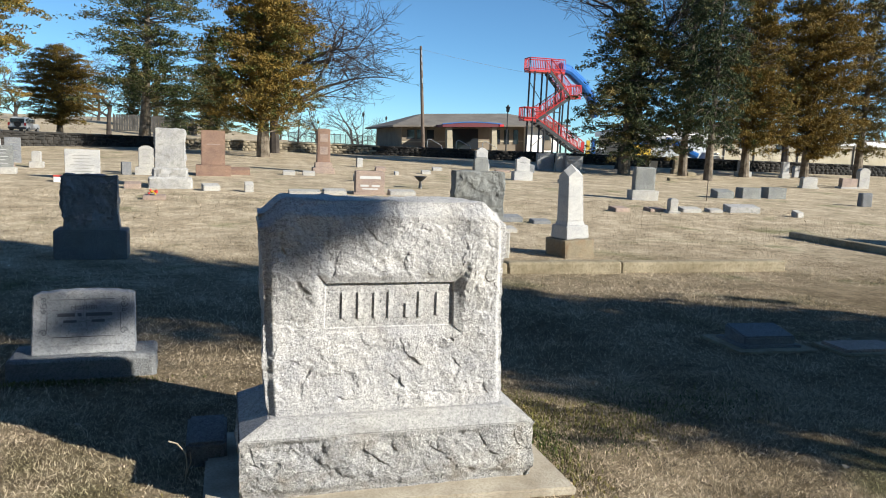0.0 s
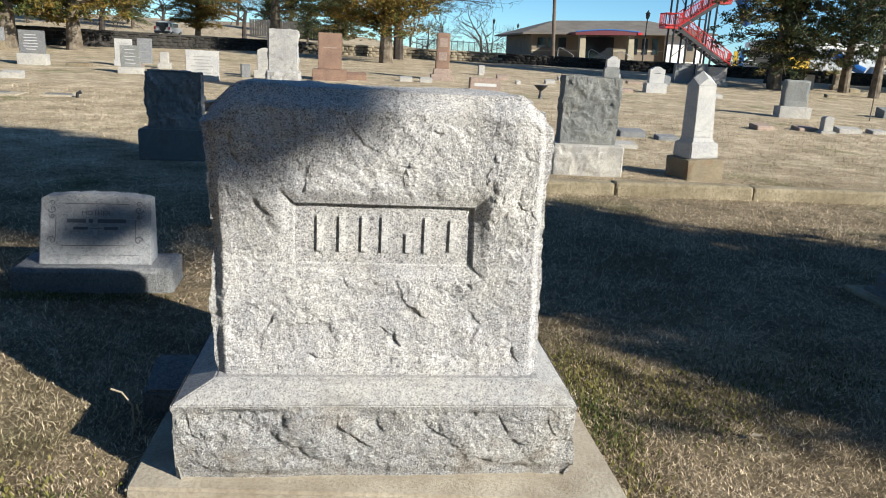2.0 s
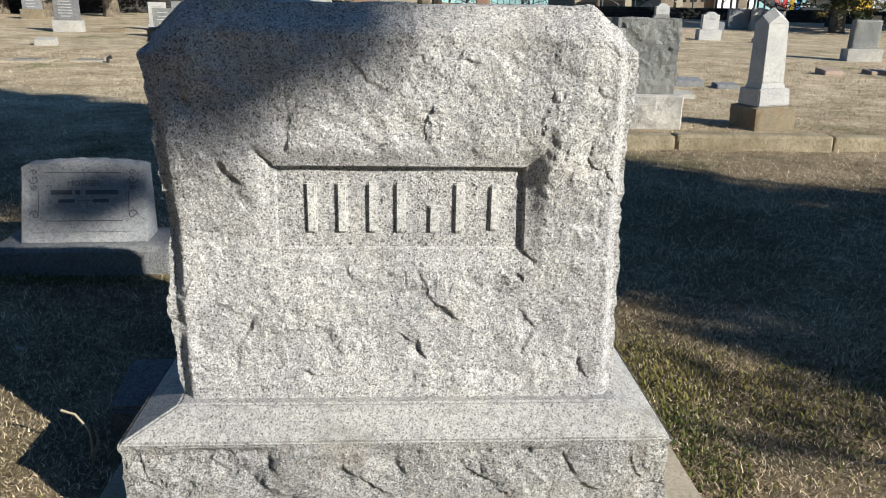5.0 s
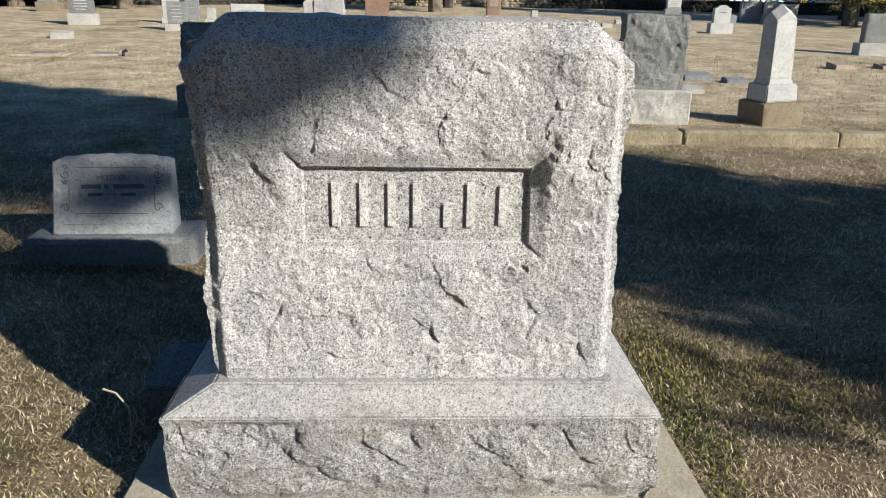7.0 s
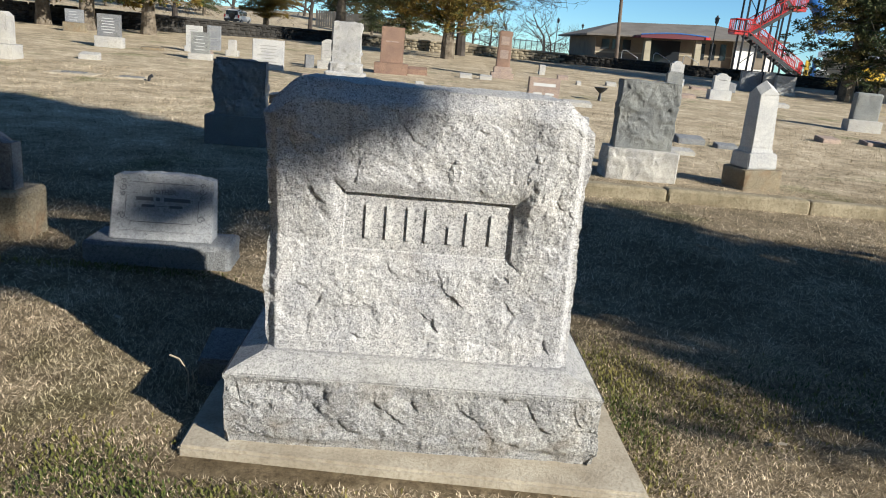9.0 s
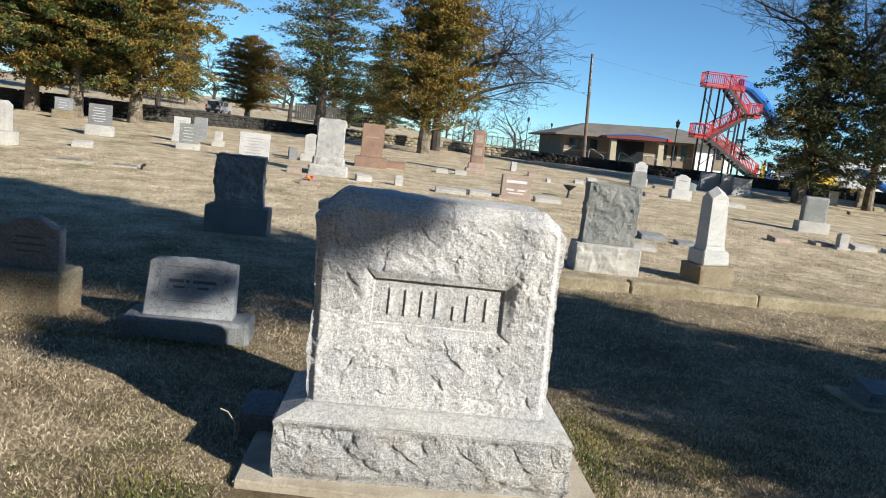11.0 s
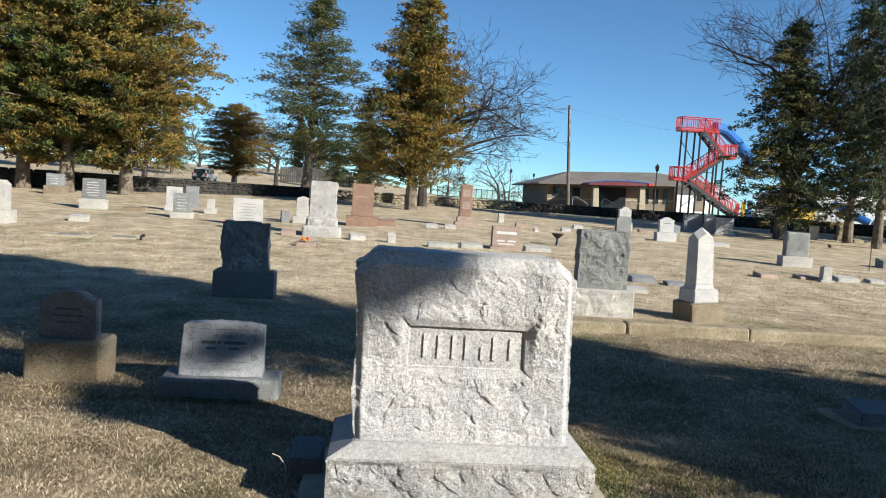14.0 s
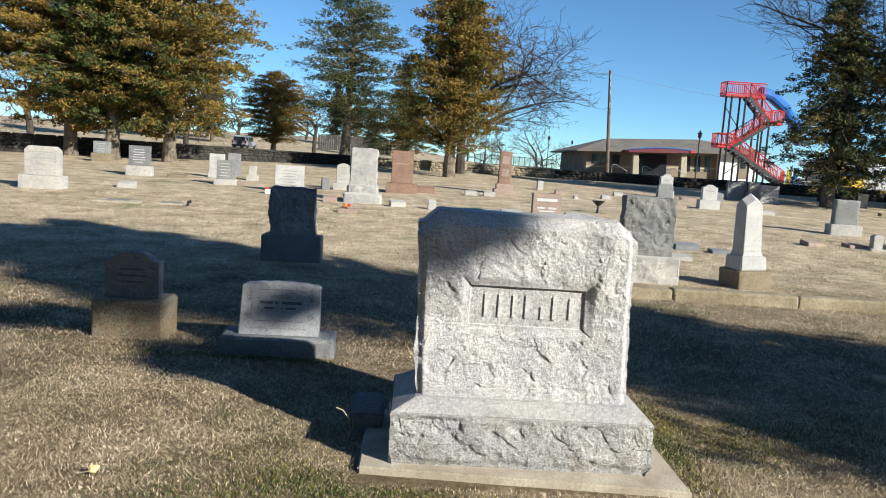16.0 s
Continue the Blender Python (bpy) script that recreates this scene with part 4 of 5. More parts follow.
def trunk_mesh(name, h, r0, wood, lean=(0, 0), material=None, flare=1.35, seed=1):
    b = bmesh.new()
    pts, n = [], 14
    for i in range(n):
        u = i / (n - 1)
        pts.append((lean[0] * u + 0.06 * noise.noise((u * 4, seed, 0)), lean[1] * u + 0.06 * noise.noise((u * 4, seed, 5)), -0.25 + (h + 0.25) * u))
    sides = 12
    rings = []
    for i, q in enumerate(pts):
        u = i / (n - 1)
        r = r0 * (1 - u) ** 0.8 + 0.015
        if i < 3:
            r *= 1 + (flare - 1) * (1 - i / 3)
        ring = []
        for k in range(sides):
            f = 2 * math.pi * k / sides
            rr = r * (1 + 0.14 * noise.noise((math.cos(f) * 1.5 + seed, math.sin(f) * 1.5, q[2] * 0.7)))
            ring.append(b.verts.new((q[0] + rr * math.cos(f), q[1] + rr * math.sin(f), q[2])))
        rings.append(ring)
    for p, q in zip(rings, rings[1:]):
        for k in range(sides):
            b.faces.new((p[k], p[(k + 1) % sides], q[(k + 1) % sides], q[k]))
    for a, m1, e, r in wood:
        tube([a, m1, e], r, 4, b, 0.006)
    me = bpy.data.meshes.new(name)
    b.to_mesh(me)
    b.free()
    me.materials.append(material or M_BARK)
    return me


def cone(u):
    return min(1.0, (1 - u) ** 0.8 * 1.04) * (0.75 + 0.25 * min(1, u / 0.12))


def oval(u):
    return max(0.12, math.sin(math.pi * min(1, 0.16 + u * 0.82)) ** 0.7)


def broad(u):
    return min(1.0, (1 - u) ** 0.58 * 1.02) * (0.72 + 0.28 * min(1, u / 0.2))


def domed(u):
    return 1.0 - 0.6 * u


def irregular(u):
    return (1 - u) ** 0.7 * (0.55 + 0.45 * math.sin(u * 23) ** 2) + 0.08


KINDS = {}


def conifer_kind(key, seed, h, z0, radius, branches, material, lift, droop, per_metre, blade, profile, r0, **more):
    rng = np.random.default_rng(seed)
    crown, wood = crown_mesh("crown", rng, h, z0, radius, branches, material, lift, droop, per_metre, blade, profile, **more)
    KINDS[key] = (crown, trunk_mesh("trunk", h * 0.96, r0, wood, (0, 0), None, 1.4, seed))


conifer_kind("cedar_a", 1, 13.5, 1.25, 4.0, 450, M_CEDAR, 0.42, 0.22, 11.0, 0.20, broad, 0.27, clump=0.15, blades=7)
conifer_kind("cedar_b", 2, 13.0, 1.2, 5.0, 345, M_CEDAR, 0.38, 0.26, 10.5, 0.21, oval, 0.28, clump=0.16, blades=7)
conifer_kind("spruce_a", 3, 12.2, 1.2, 3.9, 300, M_SPRUCE, 0.18, 0.42, 11.0, 0.19, broad, 0.25, clump=0.13, blades=7)
conifer_kind("spruce_b", 4, 15.5, 1.8, 3.7, 270, M_SPRUCE, 0.16, 0.38, 10.0, 0.19, broad, 0.25, clump=0.13, blades=7, hole=0.1)
conifer_kind("pine", 5, 14.5, 1.7, 5.4, 205, M_PINE, 0.30, 0.22, 9.0, 0.19, irregular, 0.22, clump=0.20, blades=9, hole=0.14)

conifer_kind("shade_cedar", 1, 13.5, 1.45, 4.0, 520, M_CEDAR, 0.42, 0.22, 9.0, 0.34, broad, 0.27, clump=0.2, blades=5)
conifer_kind("unseen_cedar", 9, 15.0, 0.9, 4.6, 300, M_CEDAR, 0.40, 0.24, 5.0, 0.62, broad, 0.27, clump=0.25, blades=4)
conifer_kind("shade_pine", 6, 14.6, 10.42, 2.42, 620, M_PINE, 0.0, 0.05, 8.0, 0.2, domed, 0.26, clump=0.12, blades=8, hole=0.2, lobes=((-1.77, -1.92, 9.60, 0.12), (-1.60, -1.78, 9.78, 0.13), (-1.25, -1.22, 9.86, 0.06), (-1.3, -2.1, 10.8, 0.25), (-1.7, -2.4, 10.95, 0.22)))


def conifer(key, x, y, scale=1.0, turn=0.0, label="", wide=1.0, lean=0.0, z=None):
    crown, trunk = KINDS[key]
    t = thing("conifer_tree", pose(x, y, land(x, y) if z is None else z, 0, lean, turn) @ Matrix.Diagonal((scale * wide, scale * wide, scale, 1)), label, "tree", "evergreen trees")
    part("trunk", trunk, None, t)
    part("crown", crown, None, t)


CEDAR = "tall red cedar with bronze-green winter foliage and a bare lower trunk"
SPRUCE = "tall dark green spruce with drooping boughs"
conifer("cedar_b", -20.2, 37.8, 1.05, 10, CEDAR)
conifer("cedar_a", -17.4, 36.6, 1.12, 70, CEDAR, 1.0)
conifer("cedar_b", -14.6, 37.4, 1.0, 190, CEDAR, 1.02)
conifer("cedar_b", -26.5, 36.0, 1.0, 260, CEDAR)
conifer("cedar_a", 1.2, 41.0, 1.0, 130, CEDAR, 1.08)
conifer("pine", -6.7, 54.5, 1.05, 40, "open-crowned pine with sparse clumped foliage", 1.3, 3)
conifer("cedar_b", -14.4, 65, 0.56, 300, "bronze cedar on the dry grass slope beyond the wall", 1.3)
conifer("spruce_a", -2.2, 62, 0.66, 20, "small dark evergreen behind the stone wall", 1.5)
conifer("spruce_a", 21.6, 35.0, 0.98, 0, SPRUCE, 1.12)
conifer("spruce_b", 26.0, 35.6, 1.0, 60, SPRUCE, 0.8)
conifer("spruce_b", 25.2, 32.0, 1.0, 150, SPRUCE, 0.72)
conifer("cedar_a", 31.2, 36.5, 0.95, 200, CEDAR, 0.85)
conifer("cedar_b", 36.6, 37.2, 0.98, 300, CEDAR, 0.8)
conifer("spruce_b", 42.5, 38.5, 0.95, 20, SPRUCE)


def bare_tree_mesh(seed, h, spread, depth, first=0.24):
    rng = random.Random(seed)
    stem, b = bmesh.new(), bmesh.new()

    def grow(p, d, length, r, level):
        n = 3
        pts = [p.copy()]
        for i in range(n):
            d = (d + Vector((rng.uniform(-1, 1), rng.uniform(-1, 1), rng.uniform(-0.5, 0.8))) * 0.16).normalized()
            p = p + d * length / n
            pts.append(p.copy())
        tube(pts, r, 7 if level < 1 else 5 if level < 3 else 3, stem if level < 1 else b, r * 0.66)
        if level >= depth:
            return
        kids = 3 if level < 6 else 2
        for k in range(kids):
            q = pts[rng.randint(1, n)] if k else pts[-1]
            side = Vector((rng.uniform(-1, 1), rng.uniform(-1, 1), rng.uniform(-0.45, 0.5))).normalized()
            e = (d * (0.9 if k == 0 else 0.55) + side * spread).normalized()
            grow(q, e, length * rng.uniform(0.66, 0.86), max(0.0105, r * (0.64 if k == 0 else 0.50)), level + 1)

    grow(Vector((0, 0, -0.2)), Vector((0, 0, 1)), h * first, h * 0.021, 0)
    out = []
    for name, q in (("trunk", stem), ("branchwork", b)):
        me = bpy.data.meshes.new(name)
        q.to_mesh(me)
        q.free()
        me.materials.append(M_TWIG)
        out.append(me)
    return out


BARE = [bare_tree_mesh(11, 15, 0.85, 8), bare_tree_mesh(23, 15, 0.75, 8), bare_tree_mesh(5, 8, 0.55, 5), bare_tree_mesh(31, 17, 0.66, 8, 0.27)]


def bare_tree(k, x, y, scale, turn, label="leafless deciduous tree with fine spreading twigs"):
    t = thing("bare_tree", pose(x, y, land(x, y), 0, 0, turn) @ Matrix.Scale(scale, 4), label, "tree", "leafless trees")
    part("trunk", BARE[k][0], None, t)
    part("branchwork", BARE[k][1], None, t)


bare_tree(0, 2.2, 47, 1.15, 30)
bare_tree(3, 25.0, 41.5, 1.15, 80)
bare_tree(0, -12.5, 78, 0.85, 200)
bare_tree(1, -26, 76, 1.0, 250)
bare_tree(1, 48, 52, 1.1, 10)
bare_tree(1, -34, 60, 1.0, 100)
for i, (x, y, s) in enumerate([(10, 118, 1.0), (13.5, 122, 1.2), (18, 112, 1.3), (21, 124, 1.0), (25, 128, 0.9), (8, 130, 1.1), (29, 130, 0.9), (5, 125, 1.2), (-20, 120, 1.3), (-30, 115, 1.4), (-40, 112, 1.2), (-12, 125, 1.3), (40, 120, 1.0)]):
    bare_tree(2, x, y, s * 1.1, i * 47, "distant leafless tree on the skyline")

for x, y, k, sc in ((-30, 100, "spruce_a", 0.8), (-39, 104, "cedar_b", 0.8), (-14, 112, "spruce_a", 0.75), (-48, 96, "cedar_a", 0.9), (-7, 92, "spruce_a", 0.5), (-3.5, 97, "spruce_a", 0.45), (-33, 108, "cedar_b", 0.55), (-10.5, 108, "spruce_a", 0.6), (-43, 100, "spruce_a", 0.6)):
    conifer(k, x, y, sc, x * 7, "evergreen on the slope behind the stone wall")
# out-of-view evergreens behind and left of the camera, added to cut sky fill
for x, y, turn in ((-9, -13, 20), (-19, -10, 80), (-2, -20, 10), (-30, -4, 120), (8, -27, 220), (-5, -16, 200), (-13.5, -12, 310), (-24, -8, 150), (3.5, -24, 15), (-35, 4, 60), (16, -30, 100)):
    conifer("unseen_cedar", x, y, 1.1, turn, "unseen tall evergreen added to block sky light")

# trees beside the camera whose shade falls across the graves
conifer("shade_cedar", 11.52, -4.25, 0.93, 30, "tall cedar that shades the graves", 0.76)
conifer("shade_pine", 14.15, -8.4, 1.0, 0, "tall high-crowned pine that shades the graves")
conifer("unseen_cedar", 33.5, -6.5, 0.9, 30, "tall cedar beyond the graves", 0.9)


# ---- stone wall ----
def build_wall():
    rng = random.Random(8)
    t = new("stone_wall")
    tagged(t, "low rubble stone retaining wall with a flat coping", "wall", kind="structure")
    core = bmesh.new()
    dark_v, dark_f = [], []
    shapes = [rock(1.0, 0.22, 1.0, 0.05, 50 + k, 0.34, 0.5, 0.3, 0.06, 0.0, M_WALL) for k in range(8)]
    joined_v, joined_f = [], []
    count = 0
    for (x0, y0), (x1, y1) in zip(WALL_LINE[1:], WALL_LINE[2:]):
        if x0 > 62:
            break
        a, c = Vector((x0, y0, 0)), Vector((min(x1, 75), y0 + (y1 - y0) * (min(x1, 75) - x0) / (x1 - x0), 0))
        length, d = (c - a).length, (c - a).normalized()
        yaw = math.degrees(math.atan2(d.y, d.x))
        za, zc = field_z(a.x, a.y), field_z(c.x, c.y)
        steps = max(1, int(length / 4))
        for k in range(steps):
            u, w = k / steps, (k + 1) / steps
            p, q = a.lerp(c, u), a.lerp(c, w)
            m = pose((p.x + q.x) / 2, (p.y + q.y) / 2 + 0.22, 0, 0, 0, yaw)
            bb = box(-length / steps / 2, length / steps / 2, -0.09, 0.2, field_z(p.x, p.y) - 0.3, 1.58)
            bb.transform(m)
            me = bpy.data.meshes.new("t")
            bb.to_mesh(me)
            bb.free()
            core.from_mesh(me)
            bpy.data.meshes.remove(me)
        row_z, row = -0.15, 0
        z_low = min(za, zc)
        while z_low + row_z < 1.52:
            hh = rng.uniform(0.17, 0.25)
            s = rng.uniform(0, 0.3)
            while s < length:
                w = rng.uniform(0.28, 0.62)
                p = a + d * (s + w / 2)
                if field_z(p.x, p.y) - 0.3 < z_low + row_z:
                    m = pose(p.x, p.y + 0.10 + rng.uniform(-0.02, 0.02), z_low + row_z, 0, 0, yaw) @ Matrix.Diagonal((w - 0.02, 1, min(hh, 1.58 - z_low - row_z) - 0.018, 1))
                    me = rng.choice(shapes)
                    if -4 < p.x < 9.5 and count < 290:
                        ob = part("stone", me, None, t, "", m)
                        count += 1
                    else:
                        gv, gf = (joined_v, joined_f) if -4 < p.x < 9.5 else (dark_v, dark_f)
                        base = len(gv)
                        gv += [m @ v.co for v in me.vertices]
                        gf += [tuple(base + i for i in f.vertices) for f in me.polygons]
                s += w
            row_z += hh
            row += 1
        n = max(1, int(length / 1.1))
        for k in range(n):
            p = a + d * (length * (k + 0.5) / n)
            m = pose(p.x, p.y + 0.16, 1.575, 0, 0, yaw) @ Matrix.Diagonal((length / n - 0.02, 2.0, 0.13, 1))
            me = rng.choice(shapes)
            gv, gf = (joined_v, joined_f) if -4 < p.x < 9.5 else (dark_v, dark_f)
            base = len(gv)
            gv += [m @ v.co for v in me.vertices]
            gf += [tuple(base + i for i in f.vertices) for f in me.polygons]
    part("core", core, M_MORTAR, t)
    tagged(part("stonework", mesh("stonework", joined_v, joined_f, M_WALL), None, t), kind="stuff")
    # stones outside x = -4 to 9.5 carry tree shade in their colour
    tagged(part("dark_stonework", mesh("dark_stonework", dark_v, dark_f, M_WALL_SHADE), None, t, "weathered stretch of wall coloured dark for tree shade"), kind="stuff")


build_wall()


# ---- beyond the wall: road, building, stair tower, poles, car ----
M_ASPHALT = mottled("pale_worn_road", (0.22, 0.215, 0.205), (0.32, 0.31, 0.295), 0.5, (0.18, 0.175, 0.17), 8, 0.9, 0.3)
M_ROOF = mottled("grey_brown_shingle", (0.13, 0.115, 0.10), (0.19, 0.17, 0.15), 0.8, (0.10, 0.09, 0.08), 7, 0.9, 0.5, 0.02)
M_STUCCO = mottled("tan_block_wall", (0.16, 0.13, 0.10), (0.22, 0.185, 0.145), 0.7, None, 6, 0.9, 0.2)
M_CREAM = mottled("cream_block_wall", (0.33, 0.29, 0.21), (0.41, 0.365, 0.28), 0.6, (0.27, 0.23, 0.17), 5, 0.9, 0.3)
M_WHITE = plain("white_paint", (0.78, 0.77, 0.74), 0.6)
M_BLACK = plain("black_steel", (0.025, 0.026, 0.03), 0.45)
M_REDP = plain("red_powder_coat", (0.50, 0.028, 0.03), 0.4)
M_BLUEP = plain("blue_plastic", (0.02, 0.13, 0.42), 0.35)
M_YELLOW = plain("yellow_plastic", (0.65, 0.42, 0.03), 0.4)
M_MAROON = plain("dark_red_fascia", (0.12, 0.015, 0.025), 0.5)
M_POLE = mottled("weathered_pole_wood", (0.10, 0.075, 0.06), (0.19, 0.15, 0.12), 1.2, (0.05, 0.04, 0.035), 30, 0.95, 0.6)
M_BOARD = mottled("weathered_fence_boards", (0.05, 0.048, 0.045), (0.10, 0.095, 0.09), 1.4, (0.03, 0.028, 0.025), 22, 0.95, 0.5)
M_SILVER = plain("silver_car_paint", (0.52, 0.53, 0.54), 0.35, 0.15)
M_RUBBER = plain("black_rubber", (0.02, 0.02, 0.02), 0.85)
M_STEELP = plain("galvanised_steel", (0.45, 0.46, 0.47), 0.4, 0.7)
M_LAMPRED = plain("red_lens", (0.35, 0.01, 0.01), 0.3)
M_GLASS, gt, gp = nodes_of("dark_window_glass")
gp.inputs["Base Color"].default_value, gp.inputs["Roughness"].default_value = (0.02, 0.024, 0.03, 1), 0.08
M_DIRT = mottled("terracotta", (0.26, 0.09, 0.04), (0.38, 0.14, 0.06), 9, None, 40)
M_WEED = foliage("green_weed_leaves", ((0.03, 0.045, 0.012), (0.06, 0.08, 0.018), (0.12, 0.125, 0.03)), (0.15, 0.125, 0.04), 0.7)
M_PETAL = plain("red_petals", (0.55, 0.05, 0.04), 0.7)


def sheet(name, x0, x1, y0, y1, lift, material, label, category):
    vs, fs, nx, ny = [], [], 24, 6
    for j in range(ny + 1):
        for i in range(nx + 1):
            x, y = x0 + (x1 - x0) * i / nx, y0 + (y1 - y0) * j / ny
            vs.append((x, y, terrace_z(x, y) + lift))
    for j in range(ny):
        for i in range(nx):
            a = j * (nx + 1) + i
            fs.append((a, a + 1, a + nx + 2, a + nx + 1))
    tagged(new(name, mesh(name, vs, fs, material)), label, category, kind="structure")


sheet("road", 4, 80, 53.5, 59, 0.05, M_ASPHALT, "pale worn asphalt drive behind the wall", "road")


def build_hall():
    z = 1.72
    t = thing("community_building", pose(24, 72, z, 0, -2.6, 0) @ pose(-24, -72, -z), "single-storey tan building with a grey hipped roof", "building")
    part("wall", box(17.2, 33.8, 74.0, 88, z - 0.4, z + 2.55), M_STUCCO, t, "tan block walls")
    part("end_wall", box(31.4, 35.4, 73.2, 86, z - 0.4, z + 2.5), M_WHITE, t, "white end wall")
    b = bmesh.new()
    lo = [b.verts.new(p) for p in ((15.9, 72.6, z + 2.42), (36.2, 71.9, z + 2.42), (36.2, 89, z + 2.42), (15.9, 89, z + 2.42))]
    hi = [b.verts.new(p) for p in ((20.8, 79, z + 4.0), (31.3, 79, z + 4.1), (31.3, 82, z + 4.1), (20.8, 82, z + 4.0))]
    eave = [b.verts.new(v.co + Vector((0, 0, 0.16))) for v in lo]
    for k in range(4):
        n = (k + 1) % 4
        b.faces.new((lo[k], lo[n], eave[n], eave[k]))
        b.faces.new((eave[k], eave[n], hi[n], hi[k]))
    b.faces.new(hi), b.faces.new(lo[::-1])
    part("roof", b, M_ROOF, t, "grey-brown shingled hipped roof")
    arc = [(-3.3 + 6.6 * k / 12, 0.26 + 0.2 * math.sin(math.pi * k / 12)) for k in range(13)]
    part("canopy", prism([(-3.3, 0.0), (3.3, 0.0)] + arc[::-1], -1.2, 2.2), M_MAROON, t, "dark red curved canopy", pose(24.0, 71.4, z + 2.35))
    part("canopy_trim", prism([(q[0], q[1]) for q in arc] + [(q[0], q[1] + 0.09) for q in arc[::-1]], -1.25, -1.1), M_BLUEP, t, "blue canopy trim", pose(24.0, 71.4, z + 2.35))
    part("canopy_end", box(27.0, 27.5, 70.1, 72, z + 2.36, z + 2.62, 0.03), M_REDP, t, "bright red canopy end")
    for x in (21.6, 26.6):
        part("column", box(x - 0.35, x + 0.35, 70.6, 71.3, z - 0.3, z + 2.34, 0.04, 0.85), M_CREAM, t, "tan stone column")
    part("entrance", box(22.6, 25.9, 73.9, 73.96, z, z + 2.2), M_GLASS, t, "dark glazed entrance")
    for x in (18.2, 19.3, 20.4):
        w = part("window", box(x - 0.4, x + 0.4, 73.93, 74.02, z + 1.2, z + 2.1), M_GLASS, t)
        part("frame", box(x - 0.45, x + 0.45, 73.95, 74.01, z + 1.12, z + 1.2), M_BLACK, w)
    for x in (28.2, 29.3, 30.4):
        part("window", box(x - 0.3, x + 0.3, 73.93, 74.02, z + 0.5, z + 2.1), M_GLASS, t)
    part("band", box(17.18, 31.4, 73.95, 74.03, z + 0.75, z + 0.9), M_CREAM, t, "pale masonry band")
    d = part("door", box(33.4, 34.4, 73.12, 73.22, z - 0.2, z + 1.9), M_STUCCO, t, "grey door")
    part("door_pane", box(33.6, 34.2, 73.1, 73.13, z + 0.9, z + 1.7), M_GLASS, d)
    for x in (18.0, 21.0, 23.8):
        r = thing("handrail", pose(x, 66.5, terrace_z(x, 66.5)), "grey steel handrail hoop by the drive", "handrail", "handrails by the building")
        part("rail", tube([(0, 0, -0.1), (0, 0, 0.75), (0.12, 0, 0.92), (0.4, 0, 0.9), (1.5, 0, 0.35), (1.55, 0, -0.1)], 0.035, 6), M_STEELP, r)


def build_far_building():
    z = 1.5
    t = thing("block_building", pose(0, 0, 0), "long low cream block building with white trim", "building")
    part("wall", box(43, 95, 66, 78, z - 0.5, z + 2.4), M_CREAM, t, "cream block wall")
    part("fascia", box(42.6, 95.4, 65.7, 78.4, z + 2.4, z + 2.95), M_WHITE, t, "white fascia")
    part("roof", box(42.6, 95.4, 65.7, 78.4, z + 2.95, z + 3.3, 0, 0.97, None, 0.7), M_ROOF, t)
    part("grey_bay", box(42.2, 50, 65.2, 66, z - 0.5, z + 2.3), M_STEELP, t, "grey metal bay")
    for x in (52, 56, 62, 70):
        part("downpipe", box(x, x + 0.12, 65.88, 66.0, z, z + 2.4), M_BLACK, t)
    for x in (54, 59, 66):
        w = part("window", box(x, x + 0.8, 65.93, 66.02, z + 1.5, z + 2.1), M_GLASS, t)
        part("sill", box(x - 0.05, x + 0.85, 65.88, 66.0, z + 1.42, z + 1.5), M_WHITE, w)


def railing(t, a, b, h=1.05, step=0.17):
    """A sloping or level red railing with balusters; a and b are its foot points."""
    a, b = Vector(a), Vector(b)
    r = part("railing", tube([a + Vector((0, 0, h)), b + Vector((0, 0, h))], 0.045, 6), M_REDP, t, "red steel railing")
    part("lower_rail", tube([a + Vector((0, 0, 0.12)), b + Vector((0, 0, 0.12))], 0.04, 6), M_REDP, r)
    n = max(2, int((b - a).length / step))
    for k in range(n + 1):
        p = a.lerp(b, k / n)
        part("baluster", tube([p, p + Vector((0, 0, h))], 0.022 if k % 6 else 0.04, 4), M_REDP, r)


